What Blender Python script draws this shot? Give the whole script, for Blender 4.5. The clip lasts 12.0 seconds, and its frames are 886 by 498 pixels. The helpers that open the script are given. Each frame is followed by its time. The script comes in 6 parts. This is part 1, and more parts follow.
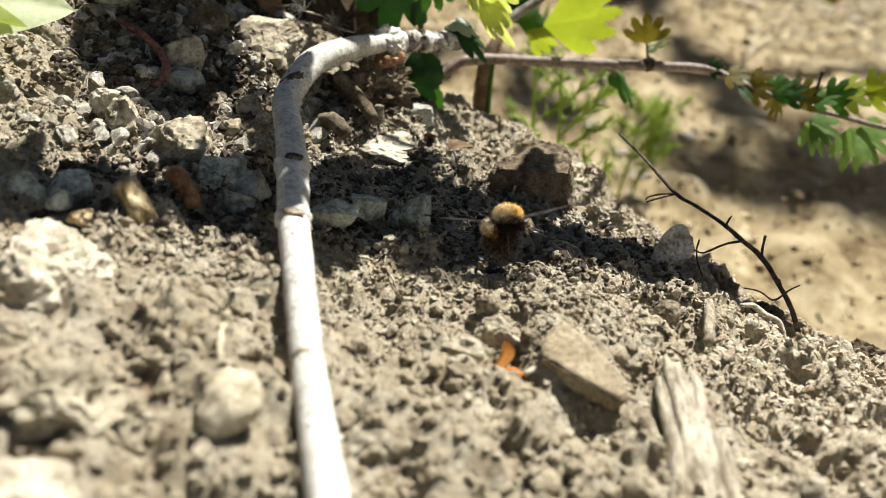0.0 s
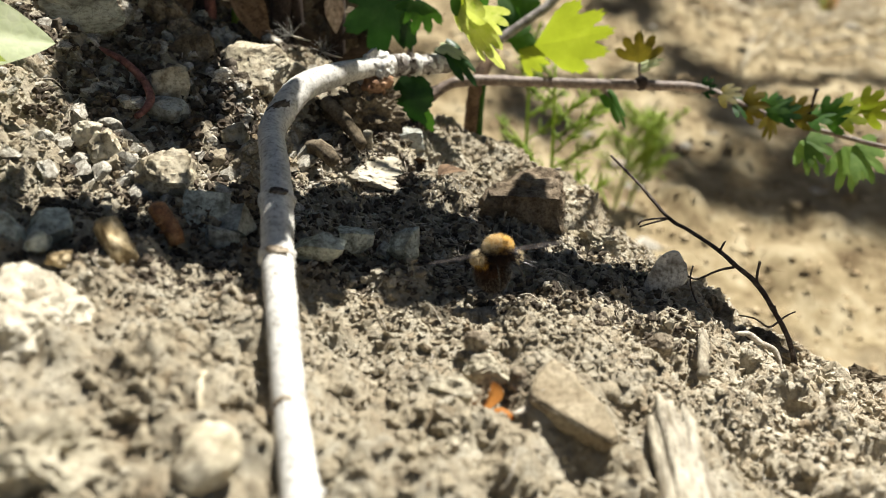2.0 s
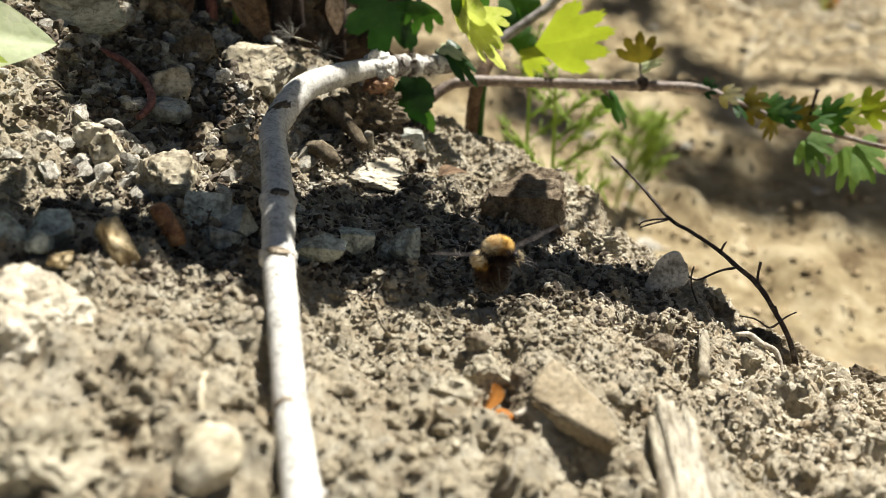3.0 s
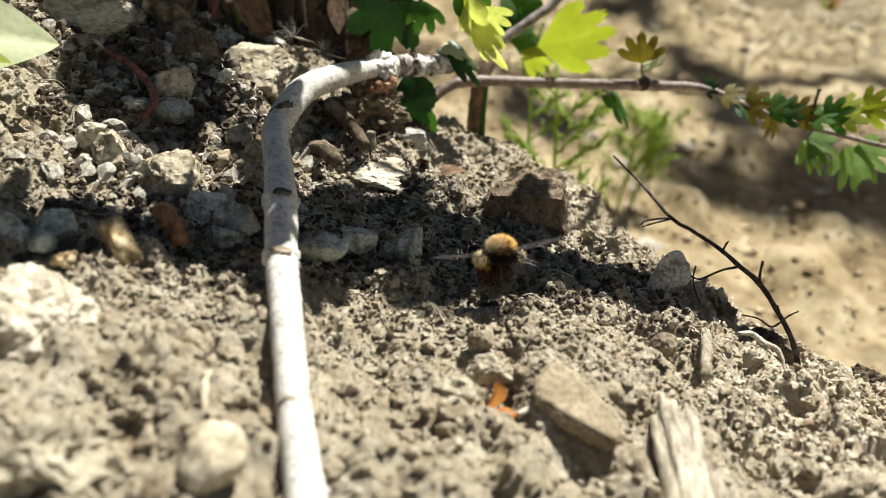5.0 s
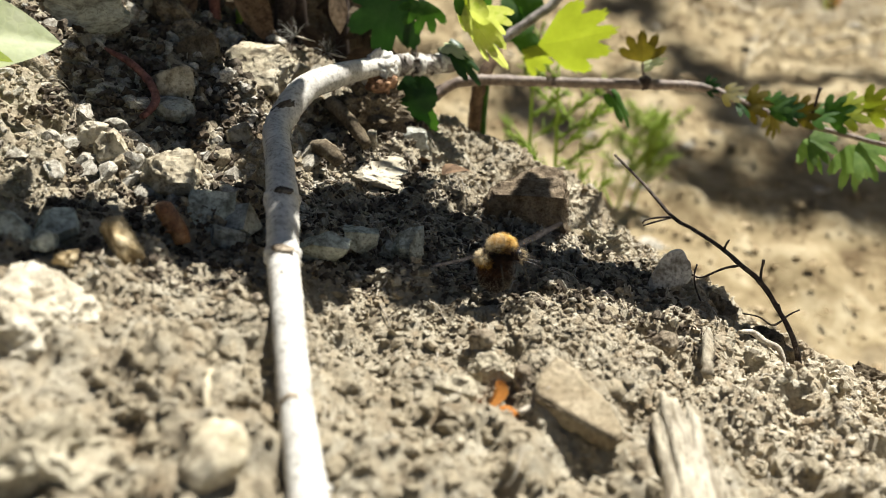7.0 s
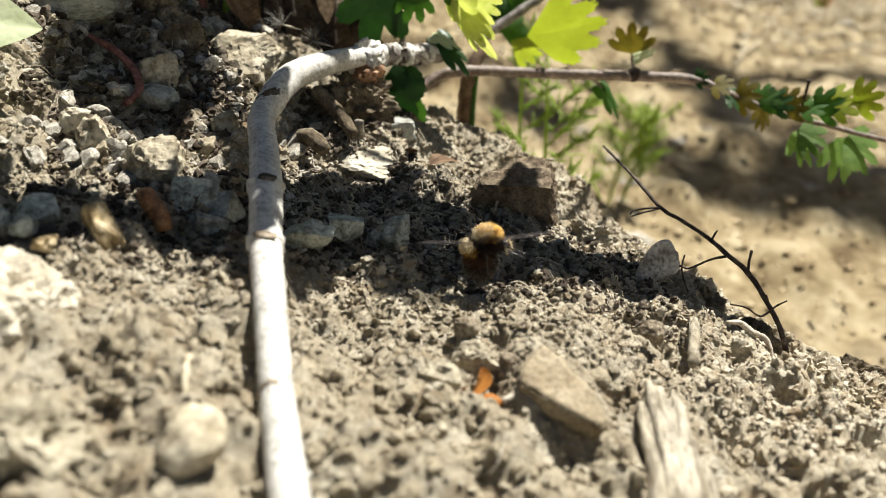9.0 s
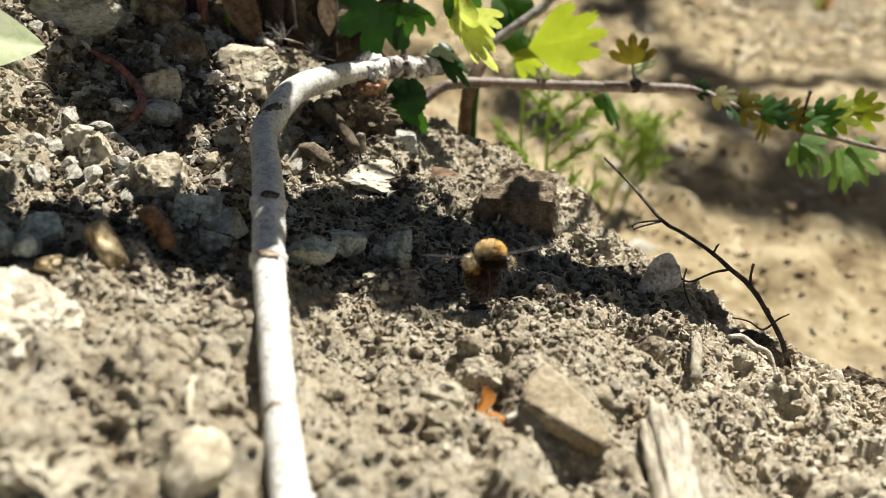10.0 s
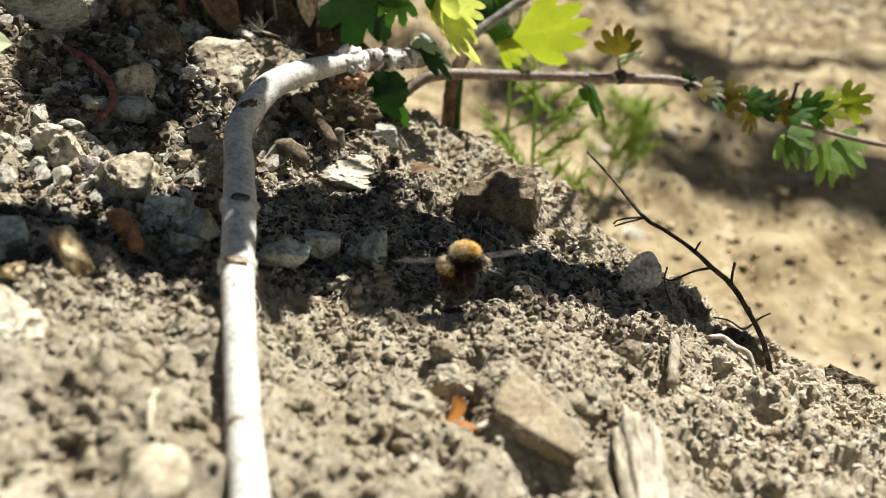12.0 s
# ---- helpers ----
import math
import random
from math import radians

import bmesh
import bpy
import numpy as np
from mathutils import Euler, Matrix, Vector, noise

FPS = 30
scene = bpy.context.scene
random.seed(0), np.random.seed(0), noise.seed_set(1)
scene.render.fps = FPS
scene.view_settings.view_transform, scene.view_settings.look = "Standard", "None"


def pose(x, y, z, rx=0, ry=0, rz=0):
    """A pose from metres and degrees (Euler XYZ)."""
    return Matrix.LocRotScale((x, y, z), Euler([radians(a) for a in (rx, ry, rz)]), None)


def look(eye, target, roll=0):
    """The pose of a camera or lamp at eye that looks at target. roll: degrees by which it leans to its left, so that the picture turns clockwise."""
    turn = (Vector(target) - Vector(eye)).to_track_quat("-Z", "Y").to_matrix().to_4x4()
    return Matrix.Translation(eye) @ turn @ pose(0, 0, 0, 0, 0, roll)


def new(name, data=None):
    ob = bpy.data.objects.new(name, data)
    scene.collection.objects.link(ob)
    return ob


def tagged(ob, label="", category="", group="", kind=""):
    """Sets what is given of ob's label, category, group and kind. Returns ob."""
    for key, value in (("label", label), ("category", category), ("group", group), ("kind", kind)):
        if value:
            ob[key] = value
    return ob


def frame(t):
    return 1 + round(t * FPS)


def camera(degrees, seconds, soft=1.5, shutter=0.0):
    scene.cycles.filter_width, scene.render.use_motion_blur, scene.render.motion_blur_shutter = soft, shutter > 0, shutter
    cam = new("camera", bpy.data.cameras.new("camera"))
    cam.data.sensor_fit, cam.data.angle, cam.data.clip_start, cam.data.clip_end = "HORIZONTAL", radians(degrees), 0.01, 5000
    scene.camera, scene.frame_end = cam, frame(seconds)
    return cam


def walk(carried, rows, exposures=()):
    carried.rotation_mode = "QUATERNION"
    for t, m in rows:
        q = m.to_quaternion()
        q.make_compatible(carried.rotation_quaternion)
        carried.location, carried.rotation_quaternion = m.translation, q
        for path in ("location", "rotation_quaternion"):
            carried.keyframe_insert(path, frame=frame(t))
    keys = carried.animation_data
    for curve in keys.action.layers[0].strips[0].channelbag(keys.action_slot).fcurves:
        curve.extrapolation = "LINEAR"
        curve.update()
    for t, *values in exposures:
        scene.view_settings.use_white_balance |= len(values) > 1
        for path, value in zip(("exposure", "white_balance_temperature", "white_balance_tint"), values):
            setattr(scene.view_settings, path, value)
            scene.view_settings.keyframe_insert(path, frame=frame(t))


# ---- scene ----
# The camera: hand-held a few centimetres above a crumbly bank, looking at a bee fly.
cam = camera(53.5, 12.0, soft=0.75)
cam.data.dof.use_dof = True
cam.data.dof.focus_distance = 0.21
cam.data.dof.aperture_fstop = 13.5
PATH = [
    (0, 0.00050, -0.00019, 0.08076, 67.952, 0.255, -0.297),
    (0.5, 0.00036, 0.00020, 0.08099, 68.033, 0.039, -0.293),
    (1, 0.00270, 0.00304, 0.08198, 68.149, -0.146, -0.473),
    (1.5, 0.00176, 0.00416, 0.08284, 68.180, -0.098, -0.805),
    (2, 0.00294, 0.00504, 0.08516, 68.251, 0.223, -0.869),
    (2.5, 0.00293, 0.00497, 0.08537, 68.249, 0.249, -0.882),
    (3, 0.00296, 0.00494, 0.08537, 68.259, 0.293, -0.915),
    (5, 0.00272, 0.00460, 0.08525, 68.296, 0.382, -1.006),
    (5.5, 0.00276, 0.00463, 0.08517, 68.265, 0.430, -1.024),
    (6, 0.00258, 0.00458, 0.08518, 68.266, 0.392, -1.016),
    (6.5, 0.00258, 0.00432, 0.08513, 68.288, 0.433, -1.066),
    (8.5, 0.00268, 0.00471, 0.08373, 68.253, 0.226, -0.877),
    (9, 0.00412, 0.00502, 0.08252, 68.168, -0.071, -0.705),
    (9.5, 0.00396, 0.00475, 0.08365, 68.284, -0.041, -0.678),
    (10, 0.00379, 0.00572, 0.08531, 68.345, -0.026, -0.895),
    (10.2, 0.00379, 0.00572, 0.08531, 68.390, 0.060, -0.895),
    (10.5, 0.00331, 0.00716, 0.08902, 68.100, -0.432, -1.538),
    (11, 0.00425, 0.00702, 0.08725, 67.363, -0.724, -1.430),
    (11.5, 0.00831, 0.00943, 0.08852, 67.104, -0.294, -1.111),
    (12, 0.00877, 0.01008, 0.08887, 66.915, -0.134, -0.905),
]
walk(cam, [(t, pose(x, y, z, tilt, 0, yaw) @ pose(0, 0, 0, 0, 0, lean)) for t, x, y, z, tilt, yaw, lean in PATH], exposures=[(0.0, 1.25), (12.0, 1.25)])

# ---- light: high sun from behind the bank and to its right, clear sky ----
SUN = Vector((0.36, 0.30, 0.88)).normalized()
world = bpy.data.worlds.new("sky")
scene.world = world
world.use_nodes = True
sky = world.node_tree.nodes.new("ShaderNodeTexSky")
sky.sky_type = "NISHITA"
sky.sun_disc = False
sky.air_density, sky.dust_density, sky.ozone_density = 1.0, 1.6, 1.0
sky.sun_elevation = math.asin(SUN.z)
sky.sun_rotation = math.atan2(SUN.x, SUN.y)
background = world.node_tree.nodes["Background"]
background.inputs["Strength"].default_value = 0.021
world.node_tree.links.new(sky.outputs[0], background.inputs["Color"])
sun = new("sun", bpy.data.lights.new("sun", "SUN"))
sun.data.energy, sun.data.angle, sun.data.color = 5.0, radians(0.53), (1.0, 0.97, 0.91)
sun.matrix_world = look(SUN * 5, (0, 0, 0))


# ---- materials ----
def nodes_of(name):
    m = bpy.data.materials.new(name)
    m.use_nodes = True
    t = m.node_tree
    return m, t, t.nodes["Principled BSDF"]


def ramp_node(t, stops):
    r = t.nodes.new("ShaderNodeValToRGB")
    el = r.color_ramp.elements
    while len(el) < len(stops):
        el.new(0.5)
    for e, (p, c) in zip(el, stops):
        e.position, e.color = p, (*c, 1)
    return r


def noise_node(t, coord, scale, detail=4.0, rough=0.6):
    n = t.nodes.new("ShaderNodeTexNoise")
    n.inputs["Scale"].default_value, n.inputs["Detail"].default_value, n.inputs["Roughness"].default_value = scale, detail, rough
    t.links.new(coord, n.inputs["Vector"])
    return n


def mixed(t, a, b, fac, mode="MIX"):
    m = t.nodes.new("ShaderNodeMix")
    m.data_type, m.blend_type = "RGBA", mode
    for sock, v in ((m.inputs[0], fac), (m.inputs[6], a), (m.inputs[7], b)):
        if isinstance(v, (int, float)):
            sock.default_value = v
        elif isinstance(v, tuple):
            sock.default_value = (*v, 1)
        else:
            t.links.new(v, sock)
    return m.outputs[2]


TONE = 0.76


def earthy(name, dark, mid, light, coarse=120.0, fine=1500.0, rough=0.95, bump=0.6, depth=0.0006, island=False, spec=0.2, stretch=None, speck=None, patch=1.0, fleck=1.0):
    """A matt mineral or woody surface: coarse stains, fine grain, relief."""
    dark, mid, light = (tuple(c * TONE for c in col) for col in (dark, mid, light))
    m, t, p = nodes_of(name)
    tc = t.nodes.new("ShaderNodeTexCoord")
    co = tc.outputs["Object"]
    if stretch:
        mp = t.nodes.new("ShaderNodeMapping")
        mp.inputs["Scale"].default_value = stretch
        t.links.new(co, mp.inputs["Vector"])
        co = mp.outputs["Vector"]
    n1, n2 = noise_node(t, co, coarse, 5, 0.65), noise_node(t, co, fine, 6, 0.7)
    r1 = ramp_node(t, [(0.3, dark), (0.5, mid), (0.72, light)])
    t.links.new(n1.outputs["Fac"], r1.inputs["Fac"])
    r2 = ramp_node(t, [(0.32, (1 - 0.6 * fleck, 1 - 0.63 * fleck, 1 - 0.67 * fleck)), (0.5, (1, 1, 1)), (0.72, (1 + 0.3 * fleck, 1 + 0.3 * fleck, 1 + 0.28 * fleck))])
    t.links.new(n2.outputs["Fac"], r2.inputs["Fac"])
    col = mixed(t, r1.outputs[0], r2.outputs[0], 1.0, "MULTIPLY")
    nm = noise_node(t, co, fine * 0.28, 3, 0.6)
    rm = ramp_node(t, [(0.36, (1 - 0.42 * patch, 1 - 0.45 * patch, 1 - 0.48 * patch)), (0.5, (1, 1, 1)), (0.66, (1 + 0.22 * patch, 1 + 0.22 * patch, 1 + 0.2 * patch))])
    t.links.new(nm.outputs["Fac"], rm.inputs["Fac"])
    col = mixed(t, col, rm.outputs[0], 1.0, "MULTIPLY")
    if speck:
        n3 = noise_node(t, co, fine * 0.4, 2, 0.5)
        r3 = ramp_node(t, [(0.62, (0, 0, 0)), (0.68, (1, 1, 1))])
        t.links.new(n3.outputs["Fac"], r3.inputs["Fac"])
        col = mixed(t, col, speck, r3.outputs[0])
    if island:
        g = t.nodes.new("ShaderNodeNewGeometry")
        rr = ramp_node(t, [(0.0, (0.72, 0.65, 0.57)), (0.3, (0.97, 0.95, 0.92)), (0.8, (1.08, 1.08, 1.08)), (1.0, (1.3, 1.31, 1.31))])
        t.links.new(g.outputs["Random Per Island"], rr.inputs["Fac"])
        col = mixed(t, col, rr.outputs[0], 1.0, "MULTIPLY")
    t.links.new(col, p.inputs["Base Color"])
    p.inputs["Roughness"].default_value = rough
    p.inputs["Specular IOR Level"].default_value = spec
    b = t.nodes.new("ShaderNodeBump")
    b.inputs["Strength"].default_value, b.inputs["Distance"].default_value = bump, depth
    t.links.new(n2.outputs["Fac"], b.inputs["Height"])
    t.links.new(b.outputs[0], p.inputs["Normal"])
    return m


def leafy(name, dark, mid, light, through_col, share=0.45, rough=0.6, scale=150.0, spots=None):
    """A leaf: glossy upper skin, light shining through, faint vein network."""
    dark, mid, light, through_col = (tuple(c * TONE for c in col) for col in (dark, mid, light, through_col))
    m, t, p = nodes_of(name)
    tc = t.nodes.new("ShaderNodeTexCoord")
    co = tc.outputs["Object"]
    n1 = noise_node(t, co, scale, 4, 0.6)
    r1 = ramp_node(t, [(0.3, dark), (0.5, mid), (0.7, light)])
    t.links.new(n1.outputs["Fac"], r1.inputs["Fac"])
    v = t.nodes.new("ShaderNodeTexVoronoi")
    v.feature = "DISTANCE_TO_EDGE"
    v.inputs["Scale"].default_value = 420.0
    t.links.new(co, v.inputs["Vector"])
    rv = ramp_node(t, [(0.0, (1.1, 1.1, 1.04)), (0.12, (1, 1, 1))])
    t.links.new(v.outputs["Distance"], rv.inputs["Fac"])
    col = mixed(t, r1.outputs[0], rv.outputs[0], 0.7, "MULTIPLY")
    oi = t.nodes.new("ShaderNodeObjectInfo")
    ro = ramp_node(t, [(0.0, (0.8, 0.8, 0.8)), (1.0, (1.2, 1.15, 1.0))])
    t.links.new(oi.outputs["Random"], ro.inputs["Fac"])
    col = mixed(t, col, ro.outputs[0], 1.0, "MULTIPLY")
    if spots:
        n3 = noise_node(t, co, 260.0, 2, 0.5)
        r3 = ramp_node(t, [(0.56, (0, 0, 0)), (0.66, (1, 1, 1))])
        t.links.new(n3.outputs["Fac"], r3.inputs["Fac"])
        col = mixed(t, col, spots, r3.outputs[0])
    t.links.new(col, p.inputs["Base Color"])
    p.inputs["Roughness"].default_value = rough
    p.inputs["Specular IOR Level"].default_value = 0.25
    tl = t.nodes.new("ShaderNodeBsdfTranslucent")
    t.links.new(mixed(t, col, through_col, 0.6), tl.inputs["Color"])
    mx = t.nodes.new("ShaderNodeMixShader")
    mx.inputs[0].default_value = share
    t.links.new(p.outputs[0], mx.inputs[1])
    t.links.new(tl.outputs[0], mx.inputs[2])
    t.links.new(mx.outputs[0], t.nodes["Material Output"].inputs["Surface"])
    b = t.nodes.new("ShaderNodeBump")
    b.inputs["Strength"].default_value, b.inputs["Distance"].default_value = 0.4, 0.0003
    t.links.new(v.outputs["Distance"], b.inputs["Height"])
    t.links.new(b.outputs[0], p.inputs["Normal"])
    return m


M_SOIL = earthy("pale_crumbly_soil", (0.292, 0.226, 0.142), (0.424, 0.368, 0.264), (0.545, 0.502, 0.398), 110, 1500, bump=1.0, depth=0.0007, patch=0.55, fleck=0.5)


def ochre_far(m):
    """The slope behind is a yellower, patchy subsoil."""
    t = m.node_tree
    p = t.nodes["Principled BSDF"]
    old = p.inputs["Base Color"].links[0].from_socket
    tc = t.nodes.new("ShaderNodeTexCoord")
    sep = t.nodes.new("ShaderNodeSeparateXYZ")
    t.links.new(tc.outputs["Object"], sep.inputs[0])
    mr = t.nodes.new("ShaderNodeMapRange")
    mr.inputs["From Min"].default_value, mr.inputs["From Max"].default_value = 0.31, 0.42
    t.links.new(sep.outputs["Y"], mr.inputs["Value"])
    n = noise_node(t, tc.outputs["Object"], 34.0, 8, 0.7)
    r = ramp_node(t, [(0.34, (0.10, 0.068, 0.032)), (0.5, (0.248, 0.194, 0.107)), (0.66, (0.40, 0.338, 0.217))])
    t.links.new(n.outputs["Fac"], r.inputs["Fac"])
    t.links.new(mixed(t, old, r.outputs[0], mr.outputs["Result"]), p.inputs["Base Color"])


def sunlit_crust(m):
    """Paler, patchy crust on the bank's open shoulder: strong sun painted into the colour."""
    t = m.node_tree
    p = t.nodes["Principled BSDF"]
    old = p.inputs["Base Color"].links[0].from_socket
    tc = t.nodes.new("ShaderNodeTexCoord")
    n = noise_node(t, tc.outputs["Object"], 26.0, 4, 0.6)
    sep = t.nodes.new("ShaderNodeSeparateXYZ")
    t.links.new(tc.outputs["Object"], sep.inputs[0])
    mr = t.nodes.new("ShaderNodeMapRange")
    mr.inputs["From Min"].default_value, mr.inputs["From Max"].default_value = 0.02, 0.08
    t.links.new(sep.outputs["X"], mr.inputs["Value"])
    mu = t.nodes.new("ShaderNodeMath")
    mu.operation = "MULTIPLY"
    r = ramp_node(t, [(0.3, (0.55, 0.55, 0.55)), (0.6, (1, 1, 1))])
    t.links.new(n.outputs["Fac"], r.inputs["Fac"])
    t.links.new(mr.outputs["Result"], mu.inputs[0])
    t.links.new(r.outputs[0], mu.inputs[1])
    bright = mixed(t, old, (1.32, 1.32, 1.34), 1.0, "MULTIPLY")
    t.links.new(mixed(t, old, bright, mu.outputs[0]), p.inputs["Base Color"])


sunlit_crust(M_SOIL)
ochre_far(M_SOIL)
M_CRUMB = earthy("soil_crumb", (0.312, 0.25, 0.166), (0.444, 0.392, 0.29), (0.562, 0.522, 0.418), 120, 1800, bump=1.0, depth=0.0006, island=True, patch=0.55, fleck=0.5)
sunlit_crust(M_CRUMB)
M_FAR = earthy("ochre_crumb", (0.27, 0.185, 0.10), (0.43, 0.335, 0.20), (0.58, 0.485, 0.32), 30, 600, bump=0.6, depth=0.0006, island=True)
M_LUMP = earthy("soil_lump", (0.33, 0.272, 0.182), (0.46, 0.392, 0.272), (0.56, 0.49, 0.365), 2.5, 14, bump=0.8, depth=0.0004, island=False, patch=0.55, fleck=0.5)
M_LUMPY = earthy("pale_soil_clod", (0.38, 0.328, 0.228), (0.52, 0.464, 0.34), (0.64, 0.585, 0.45), 90, 1500, bump=0.9, depth=0.0006, patch=0.5, fleck=0.5)
M_CLOD = earthy("dry_clay_clod", (0.27, 0.215, 0.15), (0.38, 0.315, 0.225), (0.5, 0.43, 0.32), 130, 1300, bump=0.9, depth=0.0009)
# Darker copy of the clod colour, with the front face's shade put in.
M_SHADECLAY = earthy("shade_darkened_clay", (0.16, 0.118, 0.075), (0.26, 0.202, 0.137), (0.40, 0.33, 0.24), 130, 1300, bump=0.9, depth=0.0009)
M_FRAG = earthy("stone_fragments", (0.3, 0.28, 0.23), (0.44, 0.41, 0.34), (0.6, 0.57, 0.5), 120, 1200, bump=0.7, depth=0.0005, island=True)
M_SHARD = earthy("stone_shard", (0.34, 0.31, 0.25), (0.48, 0.45, 0.375), (0.66, 0.63, 0.55), 0.9, 9, bump=0.6, depth=0.0004)
M_CHIP = earthy("tan_mudstone", (0.25, 0.195, 0.122), (0.34, 0.28, 0.186), (0.42, 0.355, 0.248), 150, 2500, bump=0.6, depth=0.0004, patch=0.6)
M_TAN = earthy("buff_limestone", (0.36, 0.31, 0.2), (0.5, 0.44, 0.32), (0.62, 0.57, 0.45), 90, 900, bump=0.5, depth=0.0006)
M_CREAM = earthy("cream_limestone", (0.42, 0.37, 0.265), (0.56, 0.505, 0.39), (0.70, 0.65, 0.53), 90, 900, bump=0.5, depth=0.0005, patch=0.5, fleck=0.6)
M_WHITE = earthy("white_chalk_stone", (0.5, 0.46, 0.38), (0.64, 0.6, 0.52), (0.76, 0.73, 0.66), 160, 1100, bump=0.7, depth=0.0006)
M_GREY = earthy("grey_slate_stone", (0.29, 0.3, 0.265), (0.41, 0.42, 0.37), (0.53, 0.54, 0.48), 110, 1000, bump=0.4, depth=0.0003, spec=0.3)
M_GREEN = earthy("greenish_grey_stone", (0.36, 0.395, 0.335), (0.52, 0.555, 0.475), (0.66, 0.685, 0.60), 190, 1300, bump=0.7, depth=0.0005)
M_OCHRE = earthy("ochre_stained_pebble", (0.3, 0.2, 0.08), (0.52, 0.4, 0.22), (0.7, 0.6, 0.42), 200, 900, bump=0.5, depth=0.0004)
# Near-black humus colour that also stands in for shade.
M_SHADEHUMUS = earthy("shade_dark_humus", (0.06, 0.047, 0.034), (0.125, 0.102, 0.076), (0.21, 0.178, 0.138), 160, 1500, bump=0.9, depth=0.0005, island=True)
# Brown earth, darkened to carry the shade of rim and shrub clods.
M_BROWN = earthy("brown_earth_and_shade", (0.105, 0.08, 0.05), (0.2, 0.16, 0.107), (0.32, 0.268, 0.19), 120, 1200, bump=0.8, depth=0.0007)
M_STICK = earthy("bleached_bark", (0.5, 0.48, 0.43), (0.66, 0.64, 0.58), (0.76, 0.74, 0.68), 150, 900, rough=0.62, bump=0.35, depth=0.0003, spec=0.4, patch=0.3, speck=(0.52, 0.49, 0.44))
M_KNOT = earthy("dark_knot_bark", (0.05, 0.04, 0.03), (0.12, 0.1, 0.08), (0.24, 0.21, 0.17), 300, 1500, bump=0.9, depth=0.0005)
M_RING = earthy("tan_bud_scar", (0.28, 0.22, 0.15), (0.42, 0.35, 0.26), (0.55, 0.48, 0.38), 300, 1500, bump=0.9, depth=0.0005)
M_WOOD = earthy("weathered_wood", (0.24, 0.195, 0.13), (0.41, 0.365, 0.275), (0.54, 0.495, 0.4), 200, 1500, bump=0.8, depth=0.0005, stretch=(1.0, 0.25, 1.0))
M_DARKTWIG = earthy("dark_twig_bark", (0.04, 0.028, 0.022), (0.09, 0.068, 0.054), (0.22, 0.175, 0.14), 300, 1800, rough=0.8, bump=0.6, depth=0.0003)
M_BRANCH = earthy("brown_shrub_bark", (0.13, 0.085, 0.06), (0.22, 0.16, 0.12), (0.34, 0.28, 0.22), 220, 1500, rough=0.6, bump=0.5, depth=0.0003, spec=0.45)
M_GREYBARK = earthy("grey_shrub_bark", (0.2, 0.17, 0.15), (0.32, 0.29, 0.26), (0.45, 0.42, 0.39), 220, 1500, rough=0.65, bump=0.4, depth=0.0003)
M_STEMBARK = earthy("dark_brown_stem_bark", (0.075, 0.046, 0.026), (0.14, 0.09, 0.052), (0.24, 0.165, 0.1), 220, 1500, rough=0.8, bump=0.6, depth=0.0003)
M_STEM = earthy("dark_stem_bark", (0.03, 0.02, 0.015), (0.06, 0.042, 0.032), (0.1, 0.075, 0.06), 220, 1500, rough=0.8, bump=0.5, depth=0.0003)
M_REDROOT = earthy("red_brown_root", (0.13, 0.05, 0.037), (0.22, 0.09, 0.07), (0.34, 0.16, 0.125), 260, 1500, rough=0.75, bump=0.5, depth=0.0003, spec=0.25, stretch=(1, 1, 1))
M_PUPA = earthy("rust_brown_husk", (0.24, 0.09, 0.03), (0.42, 0.19, 0.07), (0.6, 0.34, 0.15), 180, 1100, rough=0.5, bump=0.4, depth=0.0003, spec=0.4)
M_ORANGE = leafy("orange_husk", (0.55, 0.17, 0.03), (0.80, 0.34, 0.09), (0.98, 0.62, 0.32), (0.95, 0.42, 0.1), 0.35, 0.5, 420.0)
M_ROOT = earthy("pale_rootlet", (0.42, 0.36, 0.27), (0.56, 0.5, 0.4), (0.68, 0.62, 0.53), 300, 2000, bump=0.3, depth=0.0002)
M_DRYLEAF = earthy("dead_brown_leaf", (0.11, 0.065, 0.035), (0.2, 0.125, 0.07), (0.3, 0.2, 0.12), 200, 1000, rough=0.8, bump=0.6, depth=0.0004)
M_BUFFLEAF = earthy("buff_dead_leaf", (0.42, 0.31, 0.22), (0.55, 0.42, 0.31), (0.64, 0.52, 0.41), 200, 1000, rough=0.8, bump=0.5, depth=0.0003)
M_PEEL = earthy("rust_brown_peeling_bark", (0.2, 0.1, 0.05), (0.36, 0.2, 0.11), (0.5, 0.32, 0.2), 200, 1000, rough=0.75, bump=0.6, depth=0.0004)
M_SHADELITTER = earthy("shade_dark_litter", (0.035, 0.024, 0.016), (0.075, 0.052, 0.034), (0.14, 0.1, 0.065), 200, 1000, rough=0.85, bump=0.6, depth=0.0004)
M_STRAW = earthy("dry_straw", (0.5, 0.42, 0.27), (0.64, 0.56, 0.4), (0.75, 0.68, 0.52), 200, 1200, rough=0.7, bump=0.2, depth=0.0002)
M_DOWN = earthy("silvery_seed_down", (0.17, 0.165, 0.14), (0.25, 0.24, 0.21), (0.34, 0.33, 0.3), 300, 1500, rough=0.6, bump=0.1, depth=0.0001)
M_WOOL = earthy("felted_grey_stone", (0.33, 0.33, 0.26), (0.47, 0.47, 0.38), (0.6, 0.6, 0.5), 110, 900, bump=0.8, depth=0.0008, stretch=(0.5, 1, 1.6))
